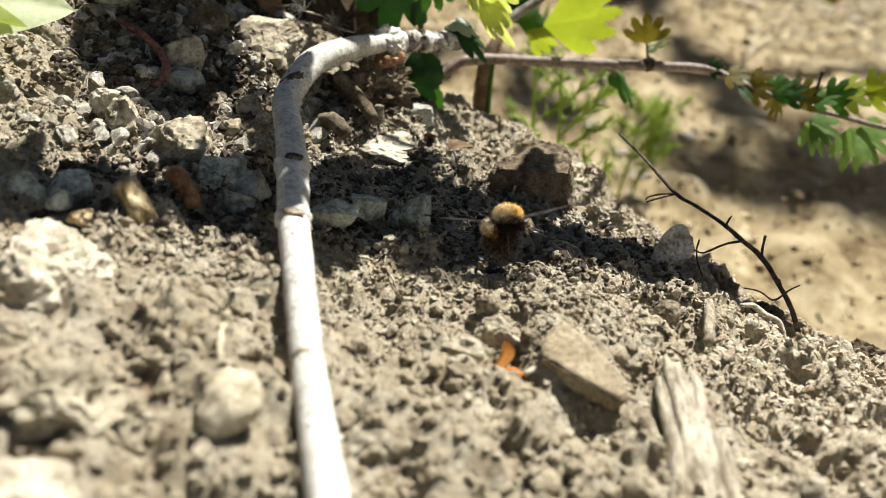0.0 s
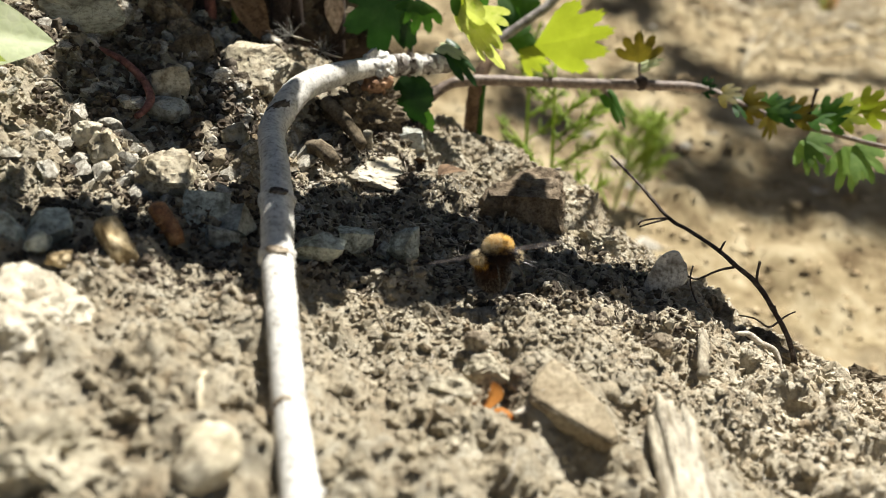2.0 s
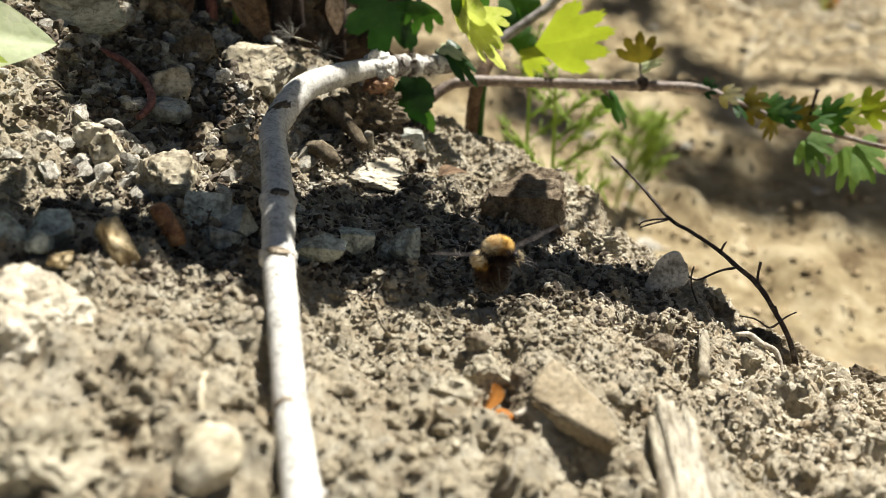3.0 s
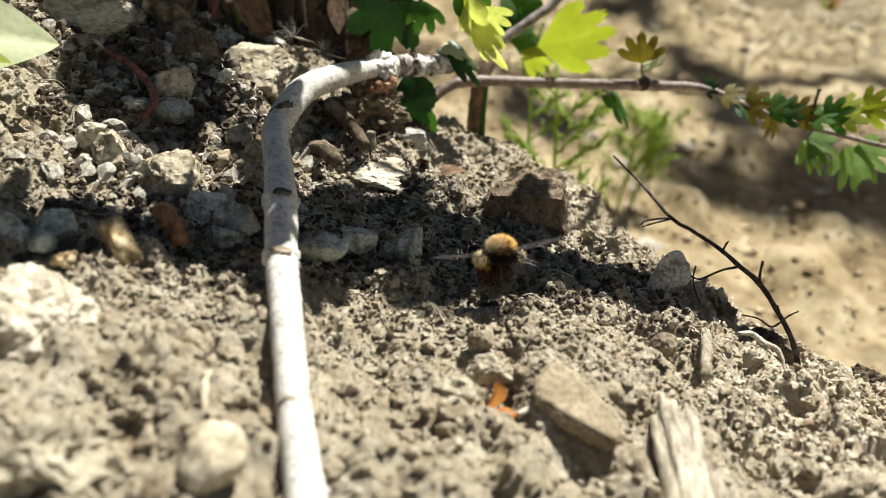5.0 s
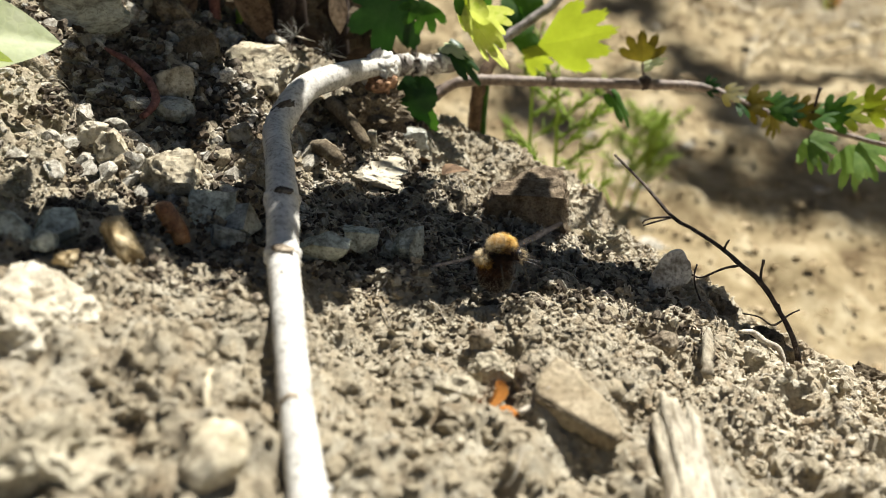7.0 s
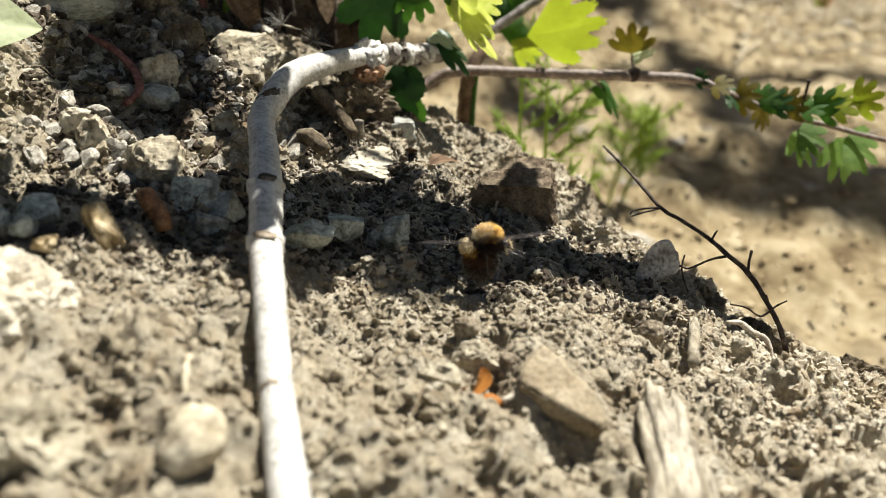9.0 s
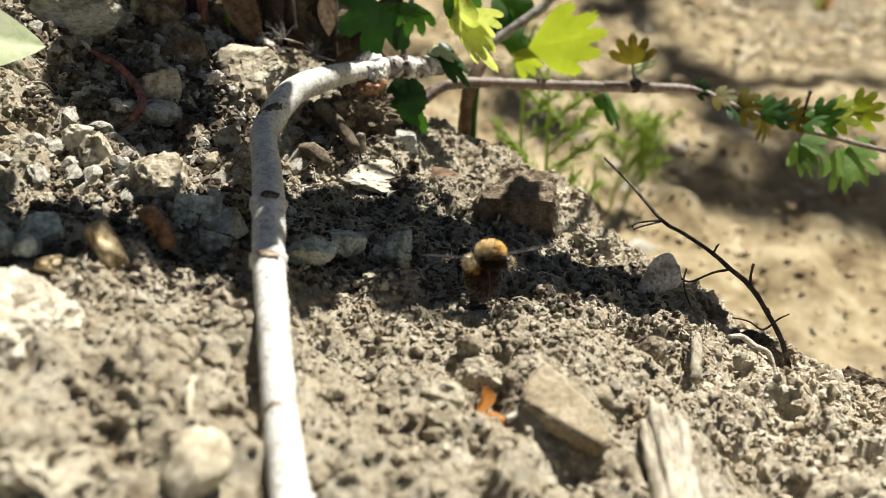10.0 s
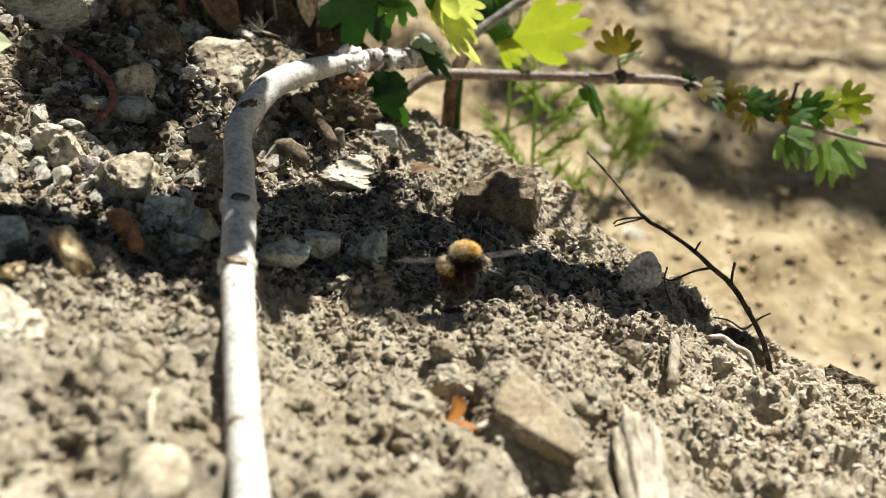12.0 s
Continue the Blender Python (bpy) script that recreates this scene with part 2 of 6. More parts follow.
M_LEAF = leafy("green_leaf", (0.03, 0.085, 0.015), (0.05, 0.13, 0.022), (0.085, 0.18, 0.035), (0.12, 0.34, 0.02))
M_LEAFLT = leafy("grey_green_leaf", (0.09, 0.17, 0.04), (0.14, 0.24, 0.06), (0.2, 0.3, 0.09), (0.22, 0.42, 0.05))
# Shade is put into this green: a darkened copy for overhung leaves.
M_LEAFDK = leafy("shade_darkened_leaf", (0.014, 0.046, 0.010), (0.024, 0.072, 0.015), (0.04, 0.105, 0.022), (0.04, 0.14, 0.015), 0.25, 0.4)
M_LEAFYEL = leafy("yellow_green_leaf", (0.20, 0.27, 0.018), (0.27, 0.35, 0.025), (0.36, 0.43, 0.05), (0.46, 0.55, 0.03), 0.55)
M_LEAFVAR = leafy("mottled_pale_leaf", (0.36, 0.44, 0.10), (0.52, 0.58, 0.2), (0.64, 0.68, 0.34), (0.8, 0.88, 0.14), 0.6, 0.5, 220, spots=(0.2, 0.3, 0.03))
M_LEAFPALE = leafy("pale_felted_leaf", (0.46, 0.54, 0.34), (0.58, 0.66, 0.45), (0.68, 0.74, 0.56), (0.5, 0.64, 0.2), 0.35, 0.6, 160)
M_LEAFBUD = leafy("bronze_young_leaf", (0.08, 0.08, 0.016), (0.14, 0.125, 0.02), (0.22, 0.18, 0.03), (0.34, 0.27, 0.02), 0.5)
M_WEED = leafy("feathery_weed_green", (0.28, 0.40, 0.06), (0.39, 0.53, 0.10), (0.5, 0.62, 0.15), (0.62, 0.8, 0.1), 0.5)
M_SIDE = earthy("pale_cream_fur", (0.78, 0.58, 0.32), (0.90, 0.74, 0.47), (0.95, 0.86, 0.62), 500, 3000, rough=0.8, bump=0.3, depth=0.0002)
M_GOLD = earthy("golden_fur", (0.36, 0.17, 0.03), (0.66, 0.38, 0.08), (0.92, 0.67, 0.25), 500, 3000, rough=0.75, bump=0.3, depth=0.0002)
M_DARKFUR = earthy("dark_brown_fur", (0.012, 0.007, 0.005), (0.028, 0.014, 0.009), (0.055, 0.026, 0.015), 600, 3000, rough=0.7, bump=0.3, depth=0.0002)
M_GREYFUR = earthy("grey_body_hair", (0.2, 0.17, 0.13), (0.32, 0.28, 0.23), (0.42, 0.38, 0.32), 600, 3000, rough=0.7, bump=0.2, depth=0.0002)
M_REDFUR = earthy("rust_brown_fur", (0.04, 0.016, 0.006), (0.085, 0.035, 0.013), (0.15, 0.07, 0.025), 600, 3000, rough=0.75, bump=0.3, depth=0.0002)
M_BLACK = earthy("black_chitin", (0.012, 0.01, 0.01), (0.02, 0.016, 0.015), (0.035, 0.03, 0.028), 500, 2500, rough=0.3, bump=0.1, depth=0.0001, spec=0.5)
M_WING = earthy("smoky_wing_membrane", (0.03, 0.026, 0.025), (0.052, 0.045, 0.043), (0.085, 0.075, 0.07), 400, 1500, rough=0.8, bump=0.1, depth=0.0001, spec=0.05)
M_WING.node_tree.nodes["Principled BSDF"].inputs["Alpha"].default_value = 0.36


# ---- builders ----
def link_mesh(name, data, material, parent=None, label="", smooth=True, crease=0):
    if isinstance(data, bmesh.types.BMesh):
        me = bpy.data.meshes.new(name)
        data.to_mesh(me)
        data.free()
    else:
        me = data
    if smooth:
        me.polygons.foreach_set("use_smooth", np.ones(len(me.polygons), dtype=bool))
    if crease:
        me.set_sharp_from_angle(angle=radians(crease))
    if not me.materials:
        me.materials.append(material)
    ob = new(name, me)
    if parent:
        ob.parent = parent
    if label:
        ob["label"] = label
    return ob


def part(name, data, material, parent, label="", smooth=True):
    return link_mesh(name, data, material, parent, label, smooth)


def thing(name, label, category, at=(0, 0, 0), group="", kind=""):
    ob = new(name)
    ob.empty_display_size = 0.01
    ob.location = at
    return tagged(ob, label, category, group, kind)


def spline(points, steps):
    """Catmull-Rom through points (x, y, z, radius)."""
    p = np.array([points[0], *points, points[-1]], float)
    p[0], p[-1] = 2 * p[1] - p[2], 2 * p[-2] - p[-3]
    out = []
    for i in range(1, len(p) - 2):
        for s in range(steps):
            t = s / steps
            out.append(0.5 * (2 * p[i] + (p[i + 1] - p[i - 1]) * t + (2 * p[i - 1] - 5 * p[i] + 4 * p[i + 1] - p[i + 2]) * t * t
                              + (3 * p[i] - p[i - 1] - 3 * p[i + 1] + p[i + 2]) * t ** 3))
    out.append(p[-2])
    return np.array(out)


def tube(points, steps=6, sides=10, rough=0.0, seed=0, bm=None, wave=900.0):
    """A bent, tapering rod through points (x, y, z, radius), slightly uneven."""
    bm = bm or bmesh.new()
    path = spline(points, steps)
    path[:, 3] = np.maximum(path[:, 3], 2e-5)
    loops = []
    side = Vector((0.31, 0.2, 0.93))
    for i, q in enumerate(path):
        a, b = path[max(i - 1, 0)], path[min(i + 1, len(path) - 1)]
        way = Vector(b[:3] - a[:3]).normalized()
        side = (side - way * side.dot(way)).normalized()
        up = way.cross(side)
        ring = []
        for k in range(sides):
            an = 2 * math.pi * k / sides
            d = side * math.cos(an) + up * math.sin(an)
            base = Vector(q[:3])
            r = q[3] * (1 + rough * noise.noise((base + d * q[3]) * wave + Vector((seed * 7.1, 0, 0))))
            ring.append(bm.verts.new(base + d * r))
        loops.append(ring)
    for r0, r1 in zip(loops, loops[1:]):
        for k in range(sides):
            bm.faces.new((r0[k], r0[(k + 1) % sides], r1[(k + 1) % sides], r1[k]))
    bm.faces.new(loops[0][::-1])
    bm.faces.new(loops[-1])
    return bm


def rock(size, seed, cuts=5, lumps=0.16, grain=0.05, level=4, flat=0.0):
    """An irregular stone: a ball cut by random planes, then lumped and grained."""
    rng = random.Random(seed)
    bm = bmesh.new()
    bmesh.ops.create_icosphere(bm, subdivisions=level, radius=1.0)
    planes = []
    for _ in range(cuts):
        d = Vector((rng.gauss(0, 1), rng.gauss(0, 1), rng.gauss(0, 1))).normalized()
        planes.append((d, rng.uniform(0.42, 0.66) if lumps <= 0.1 else rng.uniform(0.5, 0.8)))
    if flat:
        planes.append((Vector((rng.uniform(-0.1, 0.1), rng.uniform(-0.1, 0.1), 1)).normalized(), flat))
    off = Vector((rng.uniform(0, 50), rng.uniform(0, 50), rng.uniform(0, 50)))
    for v in bm.verts:
        p = v.co.copy()
        for d, h in planes:
            over = p.dot(d) - h
            if over > 0:
                p -= d * over * 0.985
        n = p.normalized()
        p += n * (lumps * noise.noise(p * 1.7 + off) + grain * noise.noise(p * 5.0 + off) + grain * 0.6 * noise.noise(p * 11.0 + off))
        v.co = Vector((p.x * size[0] / 2, p.y * size[1] / 2, p.z * size[2] / 2))
    return bm


def chunk(size, seed, grain=0.03, n=9):
    """An angular broken stone: a skewed block with some corners struck off."""
    rng = random.Random(seed)
    bm = bmesh.new()
    bmesh.ops.create_cube(bm, size=2.0)
    bmesh.ops.subdivide_edges(bm, edges=bm.edges[:], cuts=n, use_grid_fill=True)
    planes = []
    for _ in range(5):
        d = Vector((rng.choice((-1, 1)) * rng.uniform(0.3, 1), rng.choice((-1, 1)) * rng.uniform(0.3, 1), rng.choice((-1, 1)) * rng.uniform(0.3, 1))).normalized()
        planes.append((d, rng.uniform(0.72, 1.0)))
    sx, sy, sz = rng.uniform(-0.25, 0.25), rng.uniform(-0.25, 0.25), rng.uniform(-0.2, 0.2)
    off = Vector((rng.uniform(0, 50), rng.uniform(0, 50), rng.uniform(0, 50)))
    for v in bm.verts:
        p = v.co * 0.78 + v.co.normalized() * 0.24
        p = Vector((p.x * (1 + sz * p.z) + sx * p.y * 0.5, p.y * (1 + sx * p.x), p.z * (1 + sy * p.x) + sy * p.y * 0.4))
        for d, h in planes:
            over = p.dot(d) - h
            if over > 0:
                p -= d * over
        p += p.normalized() * (1.6 * grain * noise.noise(p * 1.8 + off) + grain * noise.noise(p * 4.5 + off) + 0.6 * grain * noise.noise(p * 10.0 + off))
        v.co = Vector((p.x * size[0], p.y * size[1], p.z * size[2])) * 0.42
    return bm


def stone(name, label, category, at, size, turn, seed, material, cuts=5, lumps=0.16, grain=0.05, level=4, group="", flat=0.0):
    mm = [s * 0.00112 for s in size]
    ob = link_mesh(name, chunk(mm, seed, grain * 2.4, 9 if max(size) < 12 else 15) if lumps <= 0.1 else rock(mm, seed, cuts + 3, lumps, grain, level, flat), material, crease=24 if lumps <= 0.1 else 16)
    ob.matrix_world = pose(*at, *turn)
    return tagged(ob, label, category, group)


def lobed_leaf(length, lobes, notch, seed, fold=0.25, curl=0.3, spread=118, rings=6, tooth=0.02, wide=1.0):
    """A palmate lobed leaf, base at the origin, tip along +y, upper side +z."""
    rng = random.Random(seed)
    bm = bmesh.new()
    steps = 60
    centre = bm.verts.new((0, 0, 0))
    last = None
    wob = rng.uniform(0, 6)
    for r in range(1, rings + 1):
        f = r / rings
        row = []
        for k in range(steps + 1):
            th = radians(-spread + 2 * spread * k / steps)
            env = 0.60 + 0.40 * math.cos(th * 0.75)
            lob = 1 - notch * (1 - abs(math.cos(lobes * th / radians(spread) * math.pi / 2)) ** 0.8)
            teeth = 1 + tooth * math.sin(k * 2.6 + wob) * f
            edge = 1 + (env * lob * teeth - 1) * (0.25 + 0.75 * f)
            rad = length * f * edge
            x, y = rad * math.sin(th) * wide, rad * math.cos(th)
            q = Vector((x, y, 0))
            z = fold * abs(x) - curl * (rad * rad) / length + 0.05 * length * noise.noise(q * (3 / length) + Vector((seed, 0, 0))) * f
            row.append(bm.verts.new((x, y, z)))
        if last is None:
            for a, b in zip(row, row[1:]):
                bm.faces.new((centre, b, a))
        else:
            for i in range(steps):
                bm.faces.new((last[i], last[i + 1], row[i + 1], row[i]))
        last = row
    bmesh.ops.recalc_face_normals(bm, faces=bm.faces[:])
    return bm


def oval_leaf(length, width, seed, fold=0.2, curl=0.25, tip=1.0):
    """An undivided oval leaf with a midrib groove, base at the origin, tip along +y."""
    bm = bmesh.new()
    rows = []
    for i in range(19):
        t = i / 18
        w = width / 2 * max(math.sin(math.pi * t ** 0.85), 0.0) ** 0.8 * (1 - 0.25 * t * tip) + 1e-5
        row = []
        for k in range(-5, 6):
            x = w * k / 5
            y = length * t
            z = fold * abs(x) * (1 - 0.4 * abs(k) / 5) - curl * y * y / length + 0.03 * length * noise.noise(Vector((x, y, seed)) * 3 / length)
            row.append(bm.verts.new((x, y, z)))
        rows.append(row)
    for a, b in zip(rows, rows[1:]):
        for k in range(10):
            bm.faces.new((a[k], a[k + 1], b[k + 1], b[k]))
    return bm


def aim(at, tip, up=(0, 0, 1), roll=0):
    """A pose with +y from at towards tip, +z as near as may be to up."""
    y = (Vector(tip) - Vector(at)).normalized()
    x = y.cross(Vector(up)).normalized()
    z = x.cross(y)
    m = Matrix((x, y, z)).transposed().to_4x4()
    return Matrix.Translation(at) @ m @ pose(0, 0, 0, 0, roll, 0)


def strands(specs, sides=3):
    """Many thin bent filaments as one mesh: (points with radius) each."""
    bm = bmesh.new()
    for sp in specs:
        tube(sp, 3, sides, bm=bm)
    return bm


# ---- the ground ----
COEF = (0.007, -0.0272, 0.0061, 0.0032, -0.015, 0.0009, -0.0051, 0.0001, -0.0061, 0.0059)
HUMPS = ((0.0830, 0.1980, 0.0140, -0.0045), (0.0950, 0.2150, 0.0190, -0.0068), (0.1180, 0.2050, 0.0160, -0.0038), (-0.040, 0.139, 0.022, 0.0050), (0.030, 0.168, 0.016, 0.0055), (-0.013, 0.150, 0.018, -0.0040),
         (-0.022, 0.222, 0.018, -0.0045), (0.056, 0.140, 0.016, -0.0040), (-0.058, 0.243, 0.014, 0.0050),
         (0.042, 0.262, 0.014, 0.0060), (-0.078, 0.174, 0.014, -0.0045), (0.064, 0.184, 0.012, 0.0030), (0.060, 0.240, 0.014, -0.0040),
         (0.0575, 0.1480, 0.0065, -0.0042), (0.0580, 0.1560, 0.0050, 0.0030), (0.0740, 0.1600, 0.0035, -0.0035), (0.0740, 0.1660, 0.0045, 0.0025),
         (0.0850, 0.1470, 0.0040, -0.0040), (0.0500, 0.1640, 0.0028, -0.0030), (0.0380, 0.1450, 0.0030, -0.0040), (0.0700, 0.1770, 0.0030, -0.0030), (-0.0020, 0.1420, 0.0060, 0.0022), (-0.0500, 0.1250, 0.0030, -0.0030), (0.0262, 0.1292, 0.0045, -0.0050), (0.0075, 0.1420, 0.0030, -0.0035))


def soil_height(x, y):
    """The bank's smooth height: a mound whose far right edge falls to the slope behind."""
    s1 = np.maximum((x - 0.041) * 0.66 + (y - 0.268) * 0.75, 0.0)
    s2 = np.maximum(y - 0.284, 0.0)
    back = s2 > s1
    s = np.where(back, s2, s1)
    gx, gy = x - np.where(back, 0.0, 0.66 * s), y - np.where(back, s2, 0.75 * s)
    u = np.clip(gx / 0.1, -1.3, 1.3)
    v = np.clip((gy - 0.18) / 0.1, -1.0, 1.05)
    c = COEF
    g = (c[0] + c[1] * u + c[2] * v + c[3] * u * u + c[4] * u * v + c[5] * v * v
         + c[6] * u ** 3 + c[7] * u * u * v + c[8] * u * v * v + c[9] * v ** 3)
    for hx, hy, r, h in HUMPS:
        g = g + h * np.exp(-((gx - hx) ** 2 + (gy - hy) ** 2) / (r * r))
    far = -0.135 + 0.28 * (np.clip(y, -0.2, 1.6) - 0.45) - 0.15 * (np.clip(x, -0.6, 1.2) - 0.22)
    e = np.exp(-s / 0.07)
    z = g * e + far * (1 - e)
    d = np.hypot(x - 0.1, y - 0.3)
    k = np.clip((d - 0.9) / 1.6, 0.0, 1.0)
    k = k * k * (3 - 2 * k)
    return z * (1 - k) + k * (-0.06 + 0.05 * np.clip(y, -3, 6) - 0.04 * np.clip(x, -3, 6))


def axis_steps(lo, hi, step, far_lo, far_hi, growth=1.09):
    mid = list(np.arange(lo, hi, step))
    out, d = [hi], step
    while out[-1] < far_hi:
        d *= growth
        out.append(out[-1] + d)
    back, d = [lo], step
    while back[-1] > far_lo:
        d *= growth
        back.append(back[-1] - d)
    return np.array(back[:0:-1] + mid + out)


rng_np = np.random.default_rng(5)
GX = axis_steps(-0.120, 0.145, 0.00055, -30, 30, 1.11)
GY = axis_steps(0.080, 0.305, 0.00055, -30, 30, 1.11)
XX, YY = np.meshgrid(GX, GY)
BASE = soil_height(XX, YY)
RELIEF = np.full_like(BASE, -0.002)


def splat(n, r_lo, r_hi, area, squash, density=None):
    """Rounded crumbs pressed into the surface, the highest winning."""
    x0, x1, y0, y1 = area
    for _ in range(n):
        x, y = rng_np.uniform(x0, x1), rng_np.uniform(y0, y1)
        if density and rng_np.random() > density(x, y):
            continue
        r = r_lo + (r_hi - r_lo) * rng_np.random() ** 2.2
        i0, i1 = np.searchsorted(GX, (x - 1.6 * r, x + 1.6 * r))
        j0, j1 = np.searchsorted(GY, (y - 1.6 * r, y + 1.6 * r))
        if i1 - i0 < 1 or j1 - j0 < 1:
            continue
        dx, dy = XX[j0:j1, i0:i1] - x, YY[j0:j1, i0:i1] - y
        a = rng_np.uniform(0, 3.14)
        ca, sa, k = math.cos(a), math.sin(a), rng_np.uniform(0.65, 1.0)
        q = ((dx * ca + dy * sa) ** 2 + ((dy * ca - dx * sa) / k) ** 2) / (r * r)
        z = r * squash * (1 - q) + r * rng_np.uniform(-0.5, 0.1) + rng_np.uniform(-0.2, 0.2) * dx
        part_z = RELIEF[j0:j1, i0:i1]
        np.copyto(part_z, np.maximum(part_z, z))


def pits(n, r_lo, r_hi, area, deep):
    """Pores and gaps between the crumbs."""
    x0, x1, y0, y1 = area
    for _ in range(n):
        x, y = rng_np.uniform(x0, x1), rng_np.uniform(y0, y1)
        r = r_lo + (r_hi - r_lo) * rng_np.random() ** 3
        i0, i1 = np.searchsorted(GX, (x - r, x + r))
        j0, j1 = np.searchsorted(GY, (y - r, y + r))
        a, k = rng_np.uniform(0, 3.14), rng_np.uniform(0.4, 1.0)
        dx, dy = XX[j0:j1, i0:i1] - x, YY[j0:j1, i0:i1] - y
        q = ((dx * math.cos(a) + dy * math.sin(a)) ** 2 + ((dy * math.cos(a) - dx * math.sin(a)) / k) ** 2) / (r * r)
        RELIEF[j0:j1, i0:i1] -= deep * r * np.clip(1 - q, 0, 1)


def lattice(a, b, seed):
    """A fixed random number, 0 to 1, for each whole-numbered place."""
    n = (a * 374761393 + b * 668265263 + seed * 974634721) & 0x7FFFFFFF
    n = ((n ^ (n >> 13)) * 1274126177) & 0x7FFFFFFF
    return ((n ^ (n >> 16)) & 0xFFFF) / 65535.0


def value_noise(scale, seed):
    """Smooth lattice noise, 0 to 1, over the whole ground."""
    u, v = XX * scale, YY * scale
    i, j = np.floor(u).astype(np.int64), np.floor(v).astype(np.int64)
    fu, fv = u - i, v - j
    fu, fv = fu * fu * (3 - 2 * fu), fv * fv * (3 - 2 * fv)

    def at(a, b):
        return lattice(a, b, seed)
    return ((at(i, j) * (1 - fu) + at(i + 1, j) * fu) * (1 - fv) + (at(i, j + 1) * (1 - fu) + at(i + 1, j + 1) * fu) * fv)


def step_up(a, lo, hi):
    k = np.clip((a - lo) / (hi - lo), 0.0, 1.0)
    return k * k * (3 - 2 * k)


NEAR = (-0.125, 0.150, 0.070, 0.330)
splat(260, 0.004, 0.009, NEAR, 0.4)
splat(700, 0.0024, 0.0052, NEAR, 0.5)
pits(420, 0.0014, 0.0036, NEAR, 1.0)
pits(260, 0.0010, 0.0030, (-0.125, -0.03, 0.18, 0.28), 1.2)
pits(110, 0.0016, 0.0040, (0.035, 0.120, 0.13, 0.20), 1.2)
for _ in range(3):
    RELIEF[1:-1, 1:-1] = (RELIEF[:-2, 1:-1] + RELIEF[2:, 1:-1] + RELIEF[1:-1, :-2] + RELIEF[1:-1, 2:] + 4 * RELIEF[1:-1, 1:-1]) / 8


def granules(scale, seed, tall, width, uneven):
    """Rounded granules side by side with narrow cracks between them."""
    warp = 0.55
    u = XX * scale + warp * (value_noise(scale * 0.6, seed + 20) - 0.5) + 0.35 * (value_noise(scale * 1.7, seed + 21) - 0.5)
    v = YY * scale + warp * (value_noise(scale * 0.6, seed + 22) - 0.5) + 0.35 * (value_noise(scale * 1.7, seed + 23) - 0.5)
    i, j = np.floor(u).astype(np.int64), np.floor(v).astype(np.int64)
    first, second, lift = np.full(u.shape, 9.0), np.full(u.shape, 9.0), np.zeros(u.shape)
    for a in (-1, 0, 1):
        for b in (-1, 0, 1):
            px, py = lattice(i + a, j + b, seed), lattice(i + a, j + b, seed + 1)
            d = np.hypot(i + a + px - u, j + b + py - v)
            near = d < first
            second = np.where(near, first, np.minimum(second, d))
            lift = np.where(near, px * 7.0 % 1.0, lift)
            first = np.where(near, d, first)
    k = np.clip((second - first) / width, 0.0, 1.0)
    return tall * (np.sqrt(1 - (1 - k) ** 2) - 1 + uneven * (lift - 0.5) * k)


# Clotted earth: flat-topped clumps with steep sides, split by cracks, made of granules of several sizes.
CLUMP = 0.0012 * step_up(0.6 * value_noise(105, 1) + 0.4 * value_noise(260, 2), 0.38, 0.56)
CLUMP += 0.0012 * step_up(0.6 * value_noise(150, 7) + 0.4 * value_noise(380, 8), 0.42, 0.55) * step_up(XX, 0.025, 0.050)
mix = step_up(value_noise(130, 31), 0.35, 0.65)
CLUMP += granules(290, 40, 0.0009, 0.7, 1.3)
CLUMP += granules(520, 50, 0.0006, 0.8, 1.1) * (0.5 + 0.5 * mix)
inside = step_up(YY, 0.05, 0.08) * step_up(-YY, -0.36, -0.31) * step_up(XX, -0.16, -0.12) * step_up(-XX, -0.18, -0.14)
CLUMP = (CLUMP - CLUMP[inside > 0.9].mean()) * inside
splat(2600, 0.006, 0.03, (-0.5, 0.9, 0.36, 1.6), 0.5)
swell = np.array([noise.fractal(Vector((x * 55, y * 55, 2.0)), 1.0, 2.0, 3) for y in GY[::4] for x in GX[::4]]).reshape(len(GY[::4]), -1)
swell = np.repeat(np.repeat(swell, 4, 0), 4, 1)[:len(GY), :len(GX)]
for _ in range(3):
    swell[1:-1, 1:-1] = (swell[:-2, 1:-1] + swell[2:, 1:-1] + swell[1:-1, :-2] + swell[1:-1, 2:] + 2 * swell[1:-1, 1:-1]) / 6
near_mean = RELIEF[(YY > NEAR[2]) & (YY < NEAR[3]) & (XX > NEAR[0]) & (XX < NEAR[1])].mean()
HEIGHT = BASE + RELIEF - near_mean + CLUMP + 0.0024 * swell


def surface(x, y):
    """The crumbly surface's height at a place near the camera."""
    i = min(max(int(np.searchsorted(GX, x)), 1), len(GX) - 1)
    j = min(max(int(np.searchsorted(GY, y)), 1), len(GY) - 1)
    return float(HEIGHT[j, i])


def grid_mesh(name, zz):
    ny, nx = zz.shape
    co = np.stack([XX, YY, zz], -1).reshape(-1, 3)
    idx = np.arange(ny * nx).reshape(ny, nx)
    quads = np.stack([idx[:-1, :-1], idx[:-1, 1:], idx[1:, 1:], idx[1:, :-1]], -1).reshape(-1, 4)
    me = bpy.data.meshes.new(name)
    me.vertices.add(len(co))
    me.vertices.foreach_set("co", co.ravel())
    me.loops.add(quads.size)
    me.loops.foreach_set("vertex_index", quads.ravel())
    me.polygons.add(len(quads))
    me.polygons.foreach_set("loop_start", np.arange(0, quads.size, 4))
    me.update(calc_edges=True)
    return me


